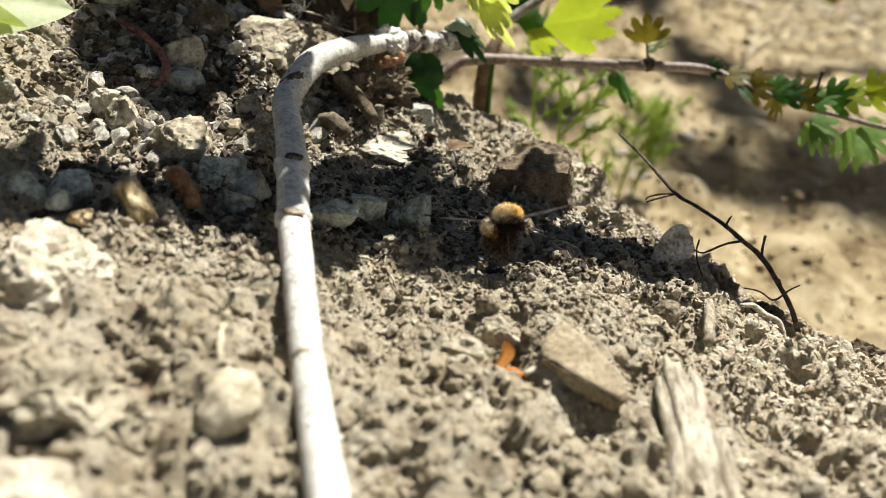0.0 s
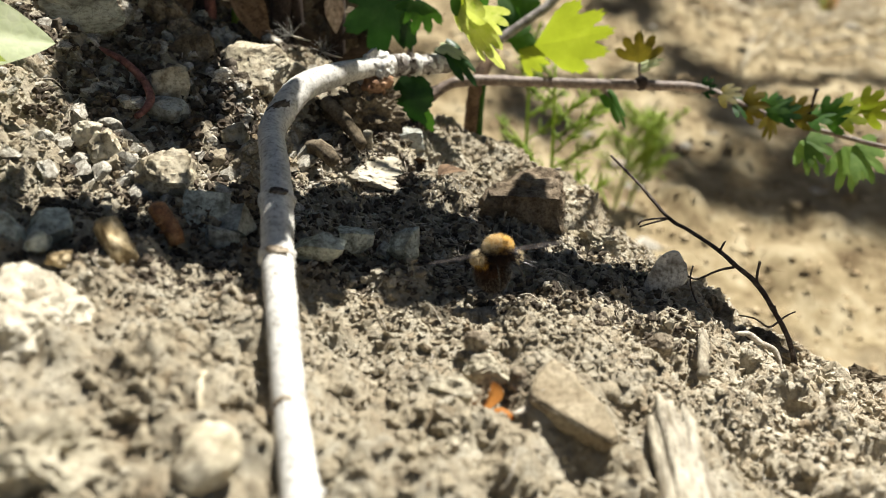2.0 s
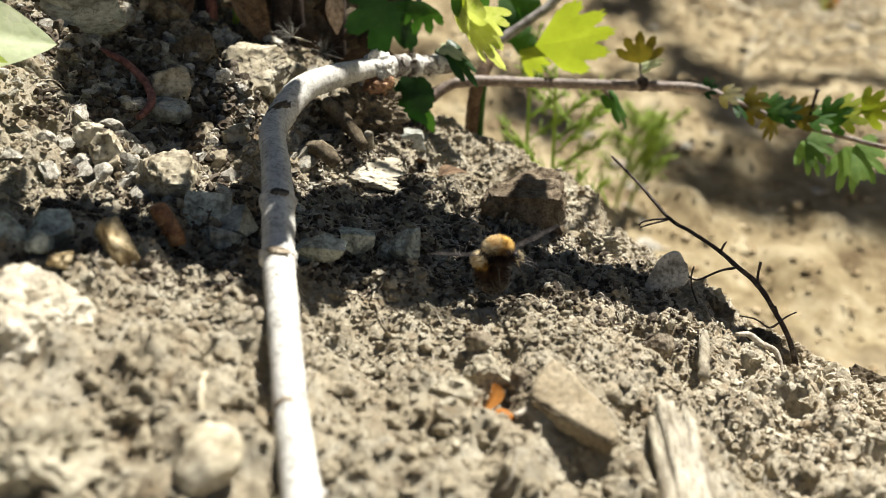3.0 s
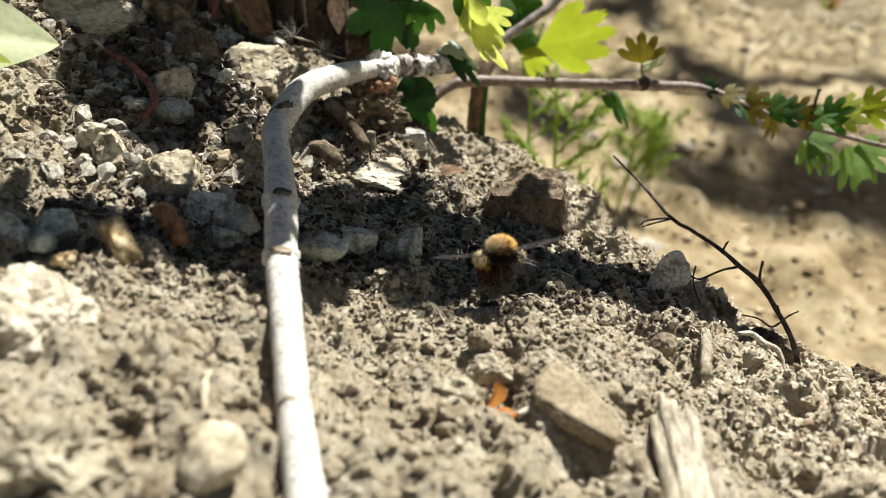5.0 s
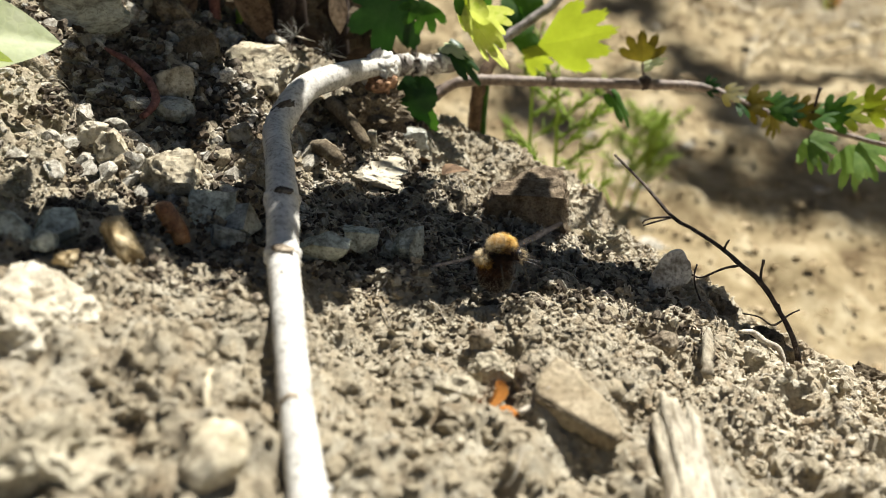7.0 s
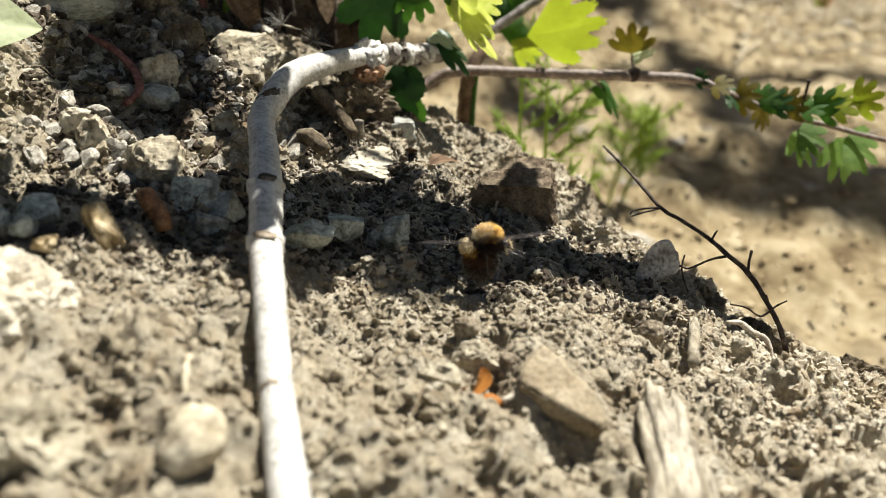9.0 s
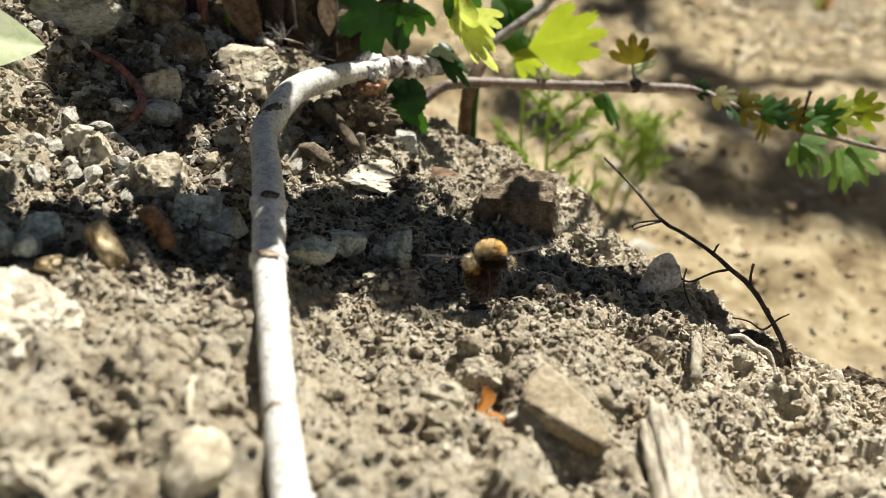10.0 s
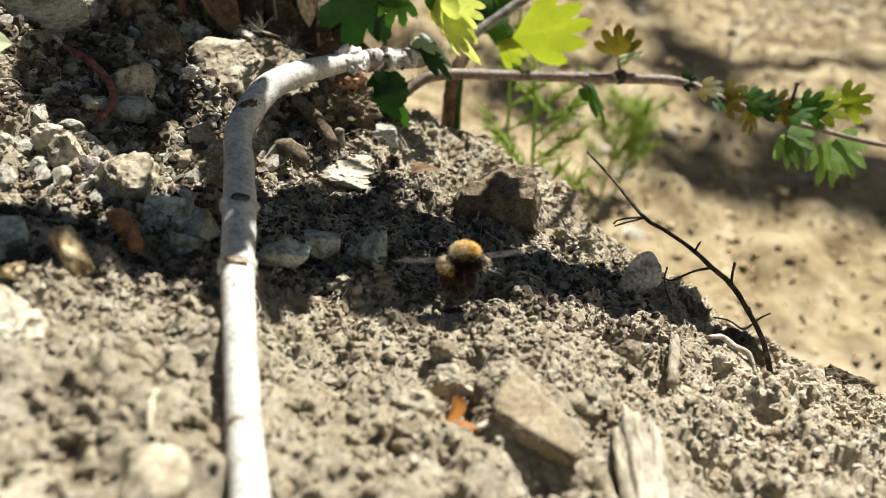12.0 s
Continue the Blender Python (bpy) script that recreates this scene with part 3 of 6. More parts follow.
ground = link_mesh("ground", grid_mesh("ground", HEIGHT), M_SOIL)
tagged(ground, "dry pale crumbly clay soil of a sunny bank", "ground", kind="structure")


def crumb_mesh(name, places, radii, seed, level=2, flat=0.8, cuts=6, lump=0.3):
    """Loose crumbs joined in one mesh: lumpy balls, each turned its own way."""
    rng = np.random.default_rng(seed)
    kinds = []
    for k in range(28):
        bm = rock((2, 2, 2), 900 + k % 14 + seed, cuts, lump, 0.25, level if k < 14 else max(level - 1, 1))
        bm.verts.ensure_lookup_table()
        kinds.append((np.array([v.co[:] for v in bm.verts]), np.array([[v.index for v in f.verts] for f in bm.faces])))
        bm.free()
    cos, tris, base = [], [], 0
    for (x, y, z), r in zip(places, radii):
        v, f = kinds[rng.integers(14) + (14 if r < 0.00062 else 0)]
        m = np.array(Euler(rng.uniform(0, 6.28, 3)).to_matrix())
        p = (v * rng.uniform(0.55, 1.25, 3)) @ m.T * r
        p[:, 2] *= flat
        cos.append(p + (x, y, z))
        tris.append(f + base)
        base += len(v)
    co, tri = np.concatenate(cos), np.concatenate(tris)
    me = bpy.data.meshes.new(name)
    me.vertices.add(len(co))
    me.vertices.foreach_set("co", co.ravel())
    me.loops.add(tri.size)
    me.loops.foreach_set("vertex_index", tri.ravel())
    me.polygons.add(len(tri))
    me.polygons.foreach_set("loop_start", np.arange(0, tri.size, 3))
    me.update(calc_edges=True)
    return me


CLEAR = ((0.040, 0.132, 0.012), (0.026, 0.138, 0.012), (0.010, 0.139, 0.007), (0.0124, 0.1745, 0.008), (-0.065, 0.138, 0.014), (-0.033, 0.111, 0.009))


def scatter(n, area, r_lo, r_hi, power, sink=0.25):
    places, radii = [], []
    for _ in range(n):
        x, y = rng_np.uniform(area[0], area[1]), rng_np.uniform(area[2], area[3])
        r = r_lo + (r_hi - r_lo) * rng_np.random() ** power
        if r > 0.0013 and any(math.hypot(x - cx, y - cy) < cr for cx, cy, cr in CLEAR):
            continue
        places.append((x, y, surface(x, y) + r * sink))
        radii.append(r)
    return places, radii


def packed(n, area, r_lo, r_hi, power, sink, gap=0.80):
    """Crumbs laid side by side, the large ones first, each touching its neighbours; none where the bank runs out of sight."""
    cell, cells, places, radii = 0.003, {}, [], []
    sizes = np.sort(r_lo + (r_hi - r_lo) * rng_np.random(n) ** power)[::-1]
    for r, x, y in zip(sizes, rng_np.uniform(area[0], area[1], n), rng_np.uniform(area[2], area[3], n)):
        if abs(x - 0.004) > 0.014 + 0.56 * y or (r > 0.0009 and any(math.hypot(x - cx, y - cy) < cr for cx, cy, cr in CLEAR)):
            continue
        i, j = int(x // cell), int(y // cell)
        if any((x - px) ** 2 + (y - py) ** 2 < (gap * (r + pr)) ** 2 for a in (i - 1, i, i + 1) for b in (j - 1, j, j + 1) for px, py, pr in cells.get((a, b), ())):
            continue
        cells.setdefault((i, j), []).append((x, y, r))
        places.append((x, y, surface(x, y) + r * sink))
        radii.append(r)
    return places, radii


near_at, near_r = packed(11000, (-0.12, 0.145, 0.080, 0.142), 0.0006, 0.0020, 2.2, -0.15, 0.72)
mid_at, mid_r = packed(60000, (-0.12, 0.145, 0.142, 0.290), 0.00042, 0.0013, 2.2, 0.02, 0.68)
loose = link_mesh("soil_crumbs", crumb_mesh("soil_crumbs", mid_at, mid_r, 3, 2, 0.85, 5, 0.7), M_CRUMB, crease=42)
tagged(loose, "loose dry soil crumbs strewn over the bank", "soil crumbs", kind="stuff")
order = sorted(range(len(near_r)), key=lambda k: -near_r[k])
large_granules = [(near_at[k], near_r[k]) for k in order[:300]]
rest = [(near_at[k], near_r[k]) for k in order[300:]]
coarse = link_mesh("soil_granules", crumb_mesh("soil_granules", [p for p, r in rest], [r for p, r in rest], 13, 2, 0.85, 5, 0.7), M_CRUMB, crease=50)
tagged(coarse, "coarse rounded granules of dry soil", "soil crumbs", kind="stuff")
LUMPS = []
for k in range(10):
    me_lump = bpy.data.meshes.new("clod")
    bm_lump = rock((2, 2, 1.7), 300 + k, 6, 0.3, 0.2, 3)
    bm_lump.to_mesh(me_lump)
    bm_lump.free()
    LUMPS.append(me_lump)
for p, r in zip(*scatter(170, (-0.12, 0.145, 0.078, 0.275), 0.0012, 0.0030, 2.0, -0.15)):
    ob = part("clod", LUMPS[rng_np.integers(10)], M_LUMP, ground)
    ob.matrix_local = pose(*p, *rng_np.uniform(-40, 40, 3)) @ Matrix.Diagonal((r, r * rng_np.uniform(0.7, 1), r, 1))
GRANULES = []
for k in range(12):
    me_g = bpy.data.meshes.new("granule")
    bm_g = rock((2, 2, 1.7), 340 + k, 3, 0.7, 0.25, 3)
    bm_g.to_mesh(me_g)
    bm_g.free()
    GRANULES.append(me_g)
for p, r in large_granules:
    ob = part("granule", GRANULES[rng_np.integers(12)], M_LUMP, ground)
    ob.matrix_local = pose(*p, *rng_np.uniform(-180, 180, 3)) @ Matrix.Diagonal((r, r * rng_np.uniform(0.7, 1.1), r * rng_np.uniform(0.7, 1), 1))
grit = link_mesh("soil_grit", crumb_mesh("soil_grit", *scatter(9000, (-0.115, 0.140, 0.135, 0.285), 0.00025, 0.00050, 1.6, 0.6), 5, 1, 0.9, 2, 0.4), M_CRUMB)
tagged(grit, "fine dry grit of the crumbly soil", "soil grit", kind="stuff")
far_at, far_r = scatter(150, (-0.3, 0.9, 0.40, 1.3), 0.004, 0.011, 2.0, -0.3)
tagged(link_mesh("far_stones", crumb_mesh("far_stones", far_at, far_r, 16, 3, 0.35, 3, 0.3), M_FRAG), "pale stones and clods lying on the slope behind", "stones", kind="stuff")
far_crumbs = link_mesh("far_crumbs", crumb_mesh("far_crumbs", *scatter(4200, (-0.05, 0.55, 0.36, 0.95), 0.0018, 0.0046, 3.0, -0.45), 26, 1, 0.28, 3, 0.4), M_FAR)
tagged(far_crumbs, "ochre crumbs of the slope behind", "soil crumbs", kind="stuff")
gravel = link_mesh("far_gravel", crumb_mesh("far_gravel", *scatter(700, (-0.5, 0.9, 0.40, 1.5), 0.0015, 0.0045, 3.0, -0.5), 6, 1, 0.3), M_FAR)
tagged(gravel, "dry clods and gravel on the slope behind", "gravel", kind="stuff")

SHARDS = []
for k in range(10):
    me_shard = bpy.data.meshes.new("stone_fragment")
    bm_shard = rock((2, 2, 1.5), 500 + k, 9, 0.1, 0.12, 3)
    bm_shard.to_mesh(me_shard)
    bm_shard.free()
    SHARDS.append(me_shard)
frag_at, frag_r = scatter(1150, (-0.115, -0.028, 0.183, 0.275), 0.0007, 0.0042, 3.4, 0.1)
for p, r in zip(frag_at, frag_r):
    if r > 0.0018:
        ob = part("stone_fragment", SHARDS[rng_np.integers(10)], M_SHARD, ground)
        ob.matrix_local = pose(*p, *rng_np.uniform(-50, 50, 2), rng_np.uniform(0, 360)) @ Matrix.Diagonal((r, r * rng_np.uniform(0.6, 1), r * rng_np.uniform(0.5, 1), 1))
for me_shard in SHARDS:
    me_shard.set_sharp_from_angle(angle=radians(22))
rest = [(p, r) for p, r in zip(frag_at, frag_r) if r <= 0.0018]
fragments = link_mesh("stone_fragments", crumb_mesh("stone_fragments", [p for p, r in rest], [r for p, r in rest], 8, 2, 0.7, 9, 0.1), M_FRAG, crease=20)
chalk = link_mesh("chalk_crumbs", crumb_mesh("chalk_crumbs", *scatter(90, (-0.068, -0.048, 0.228, 0.250), 0.0006, 0.0019, 1.6, 0.35), 18, 2, 0.75, 8, 0.15), M_WHITE, crease=20)
stone("clod", "knobbly pale crust of chalky soil", "clod", (-0.0545, 0.1060, 0.0150), (17, 11, 9), (10, 0, 12), 48, M_LUMPY, 0, 0.5, 0.25, 5)
tagged(chalk, "white chalk crumbs on the dark earth", "chalk crumbs", kind="stuff")
tagged(fragments, "angular pale and grey stone fragments among soil", "stone fragments", kind="stuff")

# Pale bits, and dark humus crumbs whose colour deepens the hollow's and shrub's shade.
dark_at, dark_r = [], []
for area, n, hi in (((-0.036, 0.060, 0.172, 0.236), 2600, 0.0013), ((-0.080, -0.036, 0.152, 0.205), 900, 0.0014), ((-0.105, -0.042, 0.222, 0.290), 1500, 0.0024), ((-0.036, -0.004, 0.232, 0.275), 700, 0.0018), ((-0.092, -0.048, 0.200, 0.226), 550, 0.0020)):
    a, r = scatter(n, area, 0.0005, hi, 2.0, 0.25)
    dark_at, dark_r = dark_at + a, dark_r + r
humus = link_mesh("humus_crumbs", crumb_mesh("humus_crumbs", dark_at, dark_r, 23, 2, 0.85, 5, 0.7), M_SHADEHUMUS, crease=42)
tagged(humus, "dark humus crumbs deepening the shade of the bank", "soil crumbs", kind="stuff")
pale = link_mesh("pale_bits", crumb_mesh("pale_bits", *scatter(900, (-0.036, 0.062, 0.172, 0.240), 0.0003, 0.0010, 2.0, 0.8), 24, 1, 0.6, 4, 0.4), M_FRAG, smooth=False)
tagged(pale, "pale bits of root and grit on dark earth", "grit", kind="stuff")

# ---- stones and clods ----
G1 = "stones in the bank"
stone("stone", "large pale buff stone half sunk in soil", "stone", (-0.0700, 0.1375, 0.0176), (22, 21, 18), (12, -2, 20), 11, M_CREAM, -1, 0.24, 0.13, 5, group=G1)
stone("stone", "flat grey slate stone set upright in soil", "stone", (-0.0485, 0.1825, 0.0232), (10.5, 10, 5), (58, 12, 10), 12, M_GREEN, 5, 0.03, 0.02, group=G1, flat=0.4)
stone("stone", "angular dark grey stone leaning on another", "stone", (-0.0425, 0.1830, 0.0205), (9, 7, 8), (45, -14, -20), 13, M_GREY, 9, 0.05, 0.02, group=G1)
stone("stone", "small grey stone beside the slate", "stone", (-0.0440, 0.1770, 0.0195), (7, 5, 6), (40, 10, 30), 43, M_GREY, 8, 0.05, 0.03, group=G1)
stone("pebble", "ochre-stained pebble standing on end in soil", "pebble", (-0.0582, 0.1565, 0.0268), (5.6, 5, 10), (-8, -22, 15), 14, M_OCHRE, 6, 0.1, 0.03)
stone("stone", "greenish grey flat stone in shade", "stone", (-0.0735, 0.1640, 0.0275), (9, 7, 6), (45, -12, 10), 15, M_GREEN, 6, 0.04, 0.02, group=G1, flat=0.4)
stone("stone", "greenish stone with a dark underside", "stone", (-0.0805, 0.1580, 0.0285), (10, 8, 8), (30, 4, -10), 16, M_GREEN, 7, 0.06, 0.03, group=G1, flat=0.5)
stone("pebble", "round grey-green pebble in soil", "pebble", (-0.0716, 0.1550, 0.0278), (5, 5, 5), (0, 0, 0), 17, M_GREEN, 5, 0.12, 0.03)
stone("pebble", "small ochre-stained pebble in soil", "pebble", (-0.0665, 0.1515, 0.0260), (4.5, 4, 3.5), (0, 0, 40), 18, M_OCHRE, 4, 0.2, 0.05)
stone("clod", "pale crusted lump of chalky earth", "clod", (-0.0585, 0.1905, 0.0296), (12, 10, 9), (40, 10, 12), 19, M_TAN, 4, 0.1, 0.05, 5)
stone("clod", "large pale clod with a dark shaded side", "clod", (-0.0465, 0.2490, 0.0425), (22, 17, 14), (42, -6, 10), 20, M_TAN, 4, 0.16, 0.08, 5, flat=0.5)
stone("clod", "small angular clod with a sunlit top", "clod", (-0.0500, 0.2200, 0.0310), (7.5, 5, 5), (30, 0, -20), 61, M_TAN, 7, 0.1, 0.05)
stone("stone", "rounded brown-grey stone beside a root", "stone", (-0.0670, 0.2275, 0.0422), (10, 7, 10), (-10, 20, 10), 21, M_TAN, 1, 0.2, 0.08, group=G1)
stone("stone", "grey stone below a curved root", "stone", (-0.0668, 0.2215, 0.0378), (12, 8, 8), (0, 0, -20), 22, M_GREY, 2, 0.2, 0.08, group=G1)
stone("clod", "white knobbly lump of chalky soil", "clod", (-0.0722, 0.1945, 0.0345), (7, 6, 8.5), (0, 0, 30), 23, M_TAN, 3, 0.1, 0.07)
stone("clod", "white knobbly lump of chalk", "clod", (-0.0775, 0.1980, 0.0375), (6, 5, 6), (0, 20, 10), 24, M_CREAM, 4, 0.1, 0.07)
stone("stone", "flat white stone on the bank's crest", "stone", (-0.0200, 0.2355, 0.0166), (22, 13, 6), (8, 6, -4), 25, M_CREAM, 6, 0.1, 0.06, group=G1)
stone("stone", "greenish grey stone below a leaf", "stone", (-0.0105, 0.2555, 0.0186), (15, 8, 9), (-4, 8, 10), 26, M_GREY, 7, 0.08, 0.03, group=G1)
stone("clod", "big angular clay clod with a shaded brown face", "clod", (0.0236, 0.2305, 0.0078), (23, 16, 19), (18, 9, -12), 27, M_SHADECLAY, 8, 0.1, 0.045, 5)
G3 = "clods on the bank's rim"
# The rim's shade and litter stand in as the three dark clods.
stone("clod", "dark brown crumbling clod on the bank's rim", "clod", (0.0716, 0.2130, -0.0190), (11, 9, 10), (10, 20, 30), 91, M_BROWN, 4, 0.4, 0.25, 5, group=G3)
stone("clod", "low dark clod at the foot of a twig", "clod", (0.0835, 0.2040, -0.0225), (13, 8, 7), (0, 18, -12), 92, M_BROWN, 4, 0.4, 0.25, 5, group=G3)
stone("clod", "flat clod coloured dark for the rim's shade", "clod", (0.1085, 0.2000, -0.0315), (16, 8, 7), (0, 18, -8), 93, M_BROWN, 4, 0.4, 0.25, 5, group=G3)
stone("clod", "knobbly clod on the bank's shoulder", "clod", (0.0440, 0.2290, -0.0035), (10, 8, 8), (10, 20, 0), 94, M_LUMPY, 4, 0.4, 0.22, 5, group=G3)
stone("clod", "rough pale clod on the crest", "clod", (0.0330, 0.2440, 0.0060), (12, 9, 8), (0, 10, 20), 95, M_LUMPY, 4, 0.4, 0.22, 5, group=G3)
stone("stone", "grey stone leaning at the bank's edge", "stone", (0.0580, 0.2070, -0.0040), (11, 7, 12.5), (-8, 20, 10), 28, M_WHITE, 5, 0.12, 0.03, group=G1)
G2 = "row of small stones"
stone("pebble", "small dark grey flat stone in shade", "pebble", (-0.0240, 0.1790, 0.0165), (11, 7, 7), (25, 4, 6), 29, M_GREEN, 9, 0.08, 0.03, group=G2)
stone("pebble", "small round grey stone in shade", "pebble", (-0.0168, 0.1865, 0.0150), (7.5, 6, 5.5), (0, 0, 0), 30, M_GREEN, 5, 0.1, 0.03, group=G2)
stone("pebble", "small pale grey angular stone in shade", "pebble", (-0.0066, 0.1870, 0.0126), (7.6, 6, 8), (30, 10, 20), 31, M_GREEN, 9, 0.08, 0.03, group=G2)
stone("pebble", "tiny grey stone in shade", "pebble", (-0.0110, 0.1890, 0.0115), (4, 4, 3.5), (0, 0, 50), 44, M_GREY, 5, 0.1, 0.03, group=G2)
stone("clod", "flat round clod of pale soil", "clod", (-0.0314, 0.1088, 0.0130), (9.4, 10, 6), (22, 8, -20), 33, M_TAN, 0, 0.16, 0.03)
stone("clod", "pale lump of soil", "clod", (-0.0535, 0.0905, 0.0105), (13, 11, 8), (0, 0, 0), 33, M_CREAM, -1, 0.35, 0.1)
stone("clod", "brown clod over a hollow", "clod", (0.0040, 0.1435, 0.0016), (9.5, 7, 8), (15, 5, -10), 35, M_LUMPY, 5, 0.1, 0.08)
stone("clod", "pale clod overhanging a hollow", "clod", (0.0106, 0.1485, 0.0030), (8, 6, 6), (20, 8, 8), 46, M_LUMPY, 5, 0.25, 0.14)
stone("clod", "small brown clod beside a stone chip", "clod", (0.0160, 0.1455, 0.0030), (5, 4.5, 4.5), (0, 20, 30), 47, M_CLOD, 5, 0.25, 0.12)
stone("clod", "rounded brown crumb of soil", "clod", (0.0085, 0.1570, 0.0050), (5, 4.5, 4.5), (0, 0, 0), 36, M_CLOD, 4, 0.25, 0.08)
stone("clod", "rounded clod on the lit slope", "clod", (0.0470, 0.1640, -0.0005), (6, 5, 5), (0, 0, 0), 37, M_CLOD, 4, 0.25, 0.08)
stone("rock", "pale grey rock overgrown with felted hair", "rock", (-0.0970, 0.2460, 0.0625), (31, 22, 17), (42, 8, -6), 38, M_WOOL, 3, 0.15, 0.08, flat=0.55)
# Deep shade is put into the colour of the next four clods.
stone("clod", "clod coloured dark for deep shade", "clod", (-0.0630, 0.2460, 0.0470), (12, 10, 11), (0, 0, 0), 39, M_BROWN, 5, 0.3, 0.12)
stone("clod", "clod coloured dark for deep shade", "clod", (-0.0760, 0.2610, 0.0560), (11, 9, 12), (0, 10, 40), 40, M_BROWN, 5, 0.3, 0.12)
stone("clod", "brown clod under the stick, coloured dark for shade", "clod", (-0.0195, 0.2535, 0.0290), (19, 11, 15), (0, 0, 10), 45, M_BROWN, 2, 0.5, 0.35, 5)
stone("clod", "dark lump standing in for shade under the shrub", "clod", (-0.0440, 0.3060, 0.0440), (52, 18, 44), (0, 0, 8), 96, M_BROWN, 3, 0.4, 0.25, 5)
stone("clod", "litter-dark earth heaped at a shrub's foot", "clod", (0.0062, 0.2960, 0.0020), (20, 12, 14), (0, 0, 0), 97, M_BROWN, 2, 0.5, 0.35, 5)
stone("clod", "white crumbs of chalk in shade", "clod", (-0.0560, 0.2380, 0.0425), (6, 4, 4), (0, 0, 10), 41, M_WHITE, 3, 0.45, 0.2)

stone("stone", "pale tan angular stone behind the bank", "stone", (-0.0800, 0.2650, 0.0575), (9, 7, 10), (20, 15, 10), 81, M_TAN, 8, 0.06, 0.03, group=G1)
stone("clod", "crumbly earth lump in shade", "clod", (-0.0700, 0.2560, 0.0500), (9, 8, 8), (20, 0, 30), 82, M_CLOD, 5, 0.3, 0.2, 5)

# ---- the bleached stick ----
stick = thing("stick", "bleached pale bare stick lying bent over the soil", "stick")
STICK = [(-0.0105, 0.075, 0.0005, 0.0031), (-0.0172, 0.104, 0.0062, 0.0030), (-0.0215, 0.122, 0.0112, 0.0028), (-0.0262, 0.145, 0.0190, 0.0029),
         (-0.0288, 0.158, 0.0222, 0.0031), (-0.0316, 0.176, 0.0275, 0.0034), (-0.0352, 0.195, 0.0312, 0.0032), (-0.0392, 0.2150, 0.0330, 0.0033),
         (-0.0372, 0.2240, 0.0368, 0.0036), (-0.0340, 0.2311, 0.0400, 0.0036), (-0.0290, 0.2385, 0.0412, 0.0034), (-0.0208, 0.2497, 0.0415, 0.0029),
         (-0.0120, 0.2603, 0.0406, 0.0030), (-0.0039, 0.2665, 0.0396, 0.0027), (0.0045, 0.2726, 0.0389, 0.0025)]
part("shaft", tube(STICK, 8, 20, 0.08, 3), M_STICK, stick)


def collar(i, f, r, length, seed, rough=0.35):
    a, b = Vector(STICK[i][:3]), Vector(STICK[i + 1][:3])
    way = (b - a).normalized()
    c = a.lerp(b, f)
    return tube([(*(c - way * length), r * 0.94), (*(c - way * length * 0.4), r * 1.03), (*(c + way * length * 0.3), r * 1.04), (*(c + way * length), r * 0.93)], 4, 18, rough, seed)


part("swelling", collar(4, 0.05, 0.00335, 0.0016, 5, 0.25), M_STICK, stick)
part("bud_scar", collar(2, 0.05, 0.0028, 0.0006, 6), M_RING, stick, "tan ring of bud scars")
part("swelling", collar(5, 0.05, 0.00365, 0.0019, 7, 0.2), M_STICK, stick)
for name_k, c_k, s_k, m_k, l_k in (("bud_scar", (-0.0284, 0.1566, 0.0251), (0.0046, 0.0024, 0.0014), M_RING, "tan oval bud scar"),
                                  ("knot", (-0.0308, 0.1748, 0.0306), (0.0040, 0.0028, 0.0014), M_KNOT, "dark eye-shaped knot"),
                                  ("knot", (-0.0272, 0.1498, 0.0229), (0.0018, 0.0011, 0.0010), M_KNOT, "small dark mark")):
    part(name_k, rock(s_k, 71, 3, 0.2, 0.1, 3), m_k, stick, l_k).matrix_world = pose(*c_k, 18, 6, -8)
part("bark", tube([(x, y, z, r * 1.07) for x, y, z, r in STICK[12:]], 6, 16, 0.22, 31), M_GREYBARK, stick, "grey-brown bark left on the thin end")
part("bark_crack", rock((0.0062, 0.0022, 0.0026), 72, 3, 0.5, 0.35, 4), M_KNOT, stick, "black cracked bark at the bend").matrix_world = pose(-0.0382, 0.2200, 0.0377, 20, -28, 20)
part("bark_crack", rock((0.0030, 0.0014, 0.0012), 73, 3, 0.5, 0.35, 3), M_KNOT, stick, "black crack in the bark").matrix_world = pose(-0.0362, 0.2255, 0.0407, 20, -20, 30)
part("bark_crack", collar(12, 0.15, 0.0029, 0.0010, 9), M_KNOT, stick, "dark cracked bark")
part("bark_crack", collar(13, 0.2, 0.0027, 0.0008, 10), M_KNOT, stick, "dark cracked bark")
part("bark_flake", rock((0.011, 0.0055, 0.0070), 51, 6, 0.4, 0.2, 4), M_PEEL, stick, "brown peeling bark flake").matrix_world = pose(-0.0152, 0.2530, 0.0368, 0, 10, 30)
part("bark_bulge", rock((0.0118, 0.0086, 0.0098), 54, 3, 0.45, 0.2, 5), M_STICK, stick, "swollen scarred bark").matrix_world = pose(-0.0165, 0.2553, 0.0412, 0, 4, 45)
for f_k, len_k, seed_k in ((0.35, 0.0011, 61), (0.80, 0.0014, 62)):
    part("bark_patch", collar(12, f_k, 0.00305, len_k, seed_k, 0.28), M_STICK, stick, "white flaking bark")
part("bark_patch", collar(13, 0.55, 0.00275, 0.0012, 63, 0.28), M_STICK, stick, "white flaking bark")
part("bark_crack", collar(12, 0.55, 0.0029, 0.0013, 29, 0.7), M_KNOT, stick, "dark cracked bark")
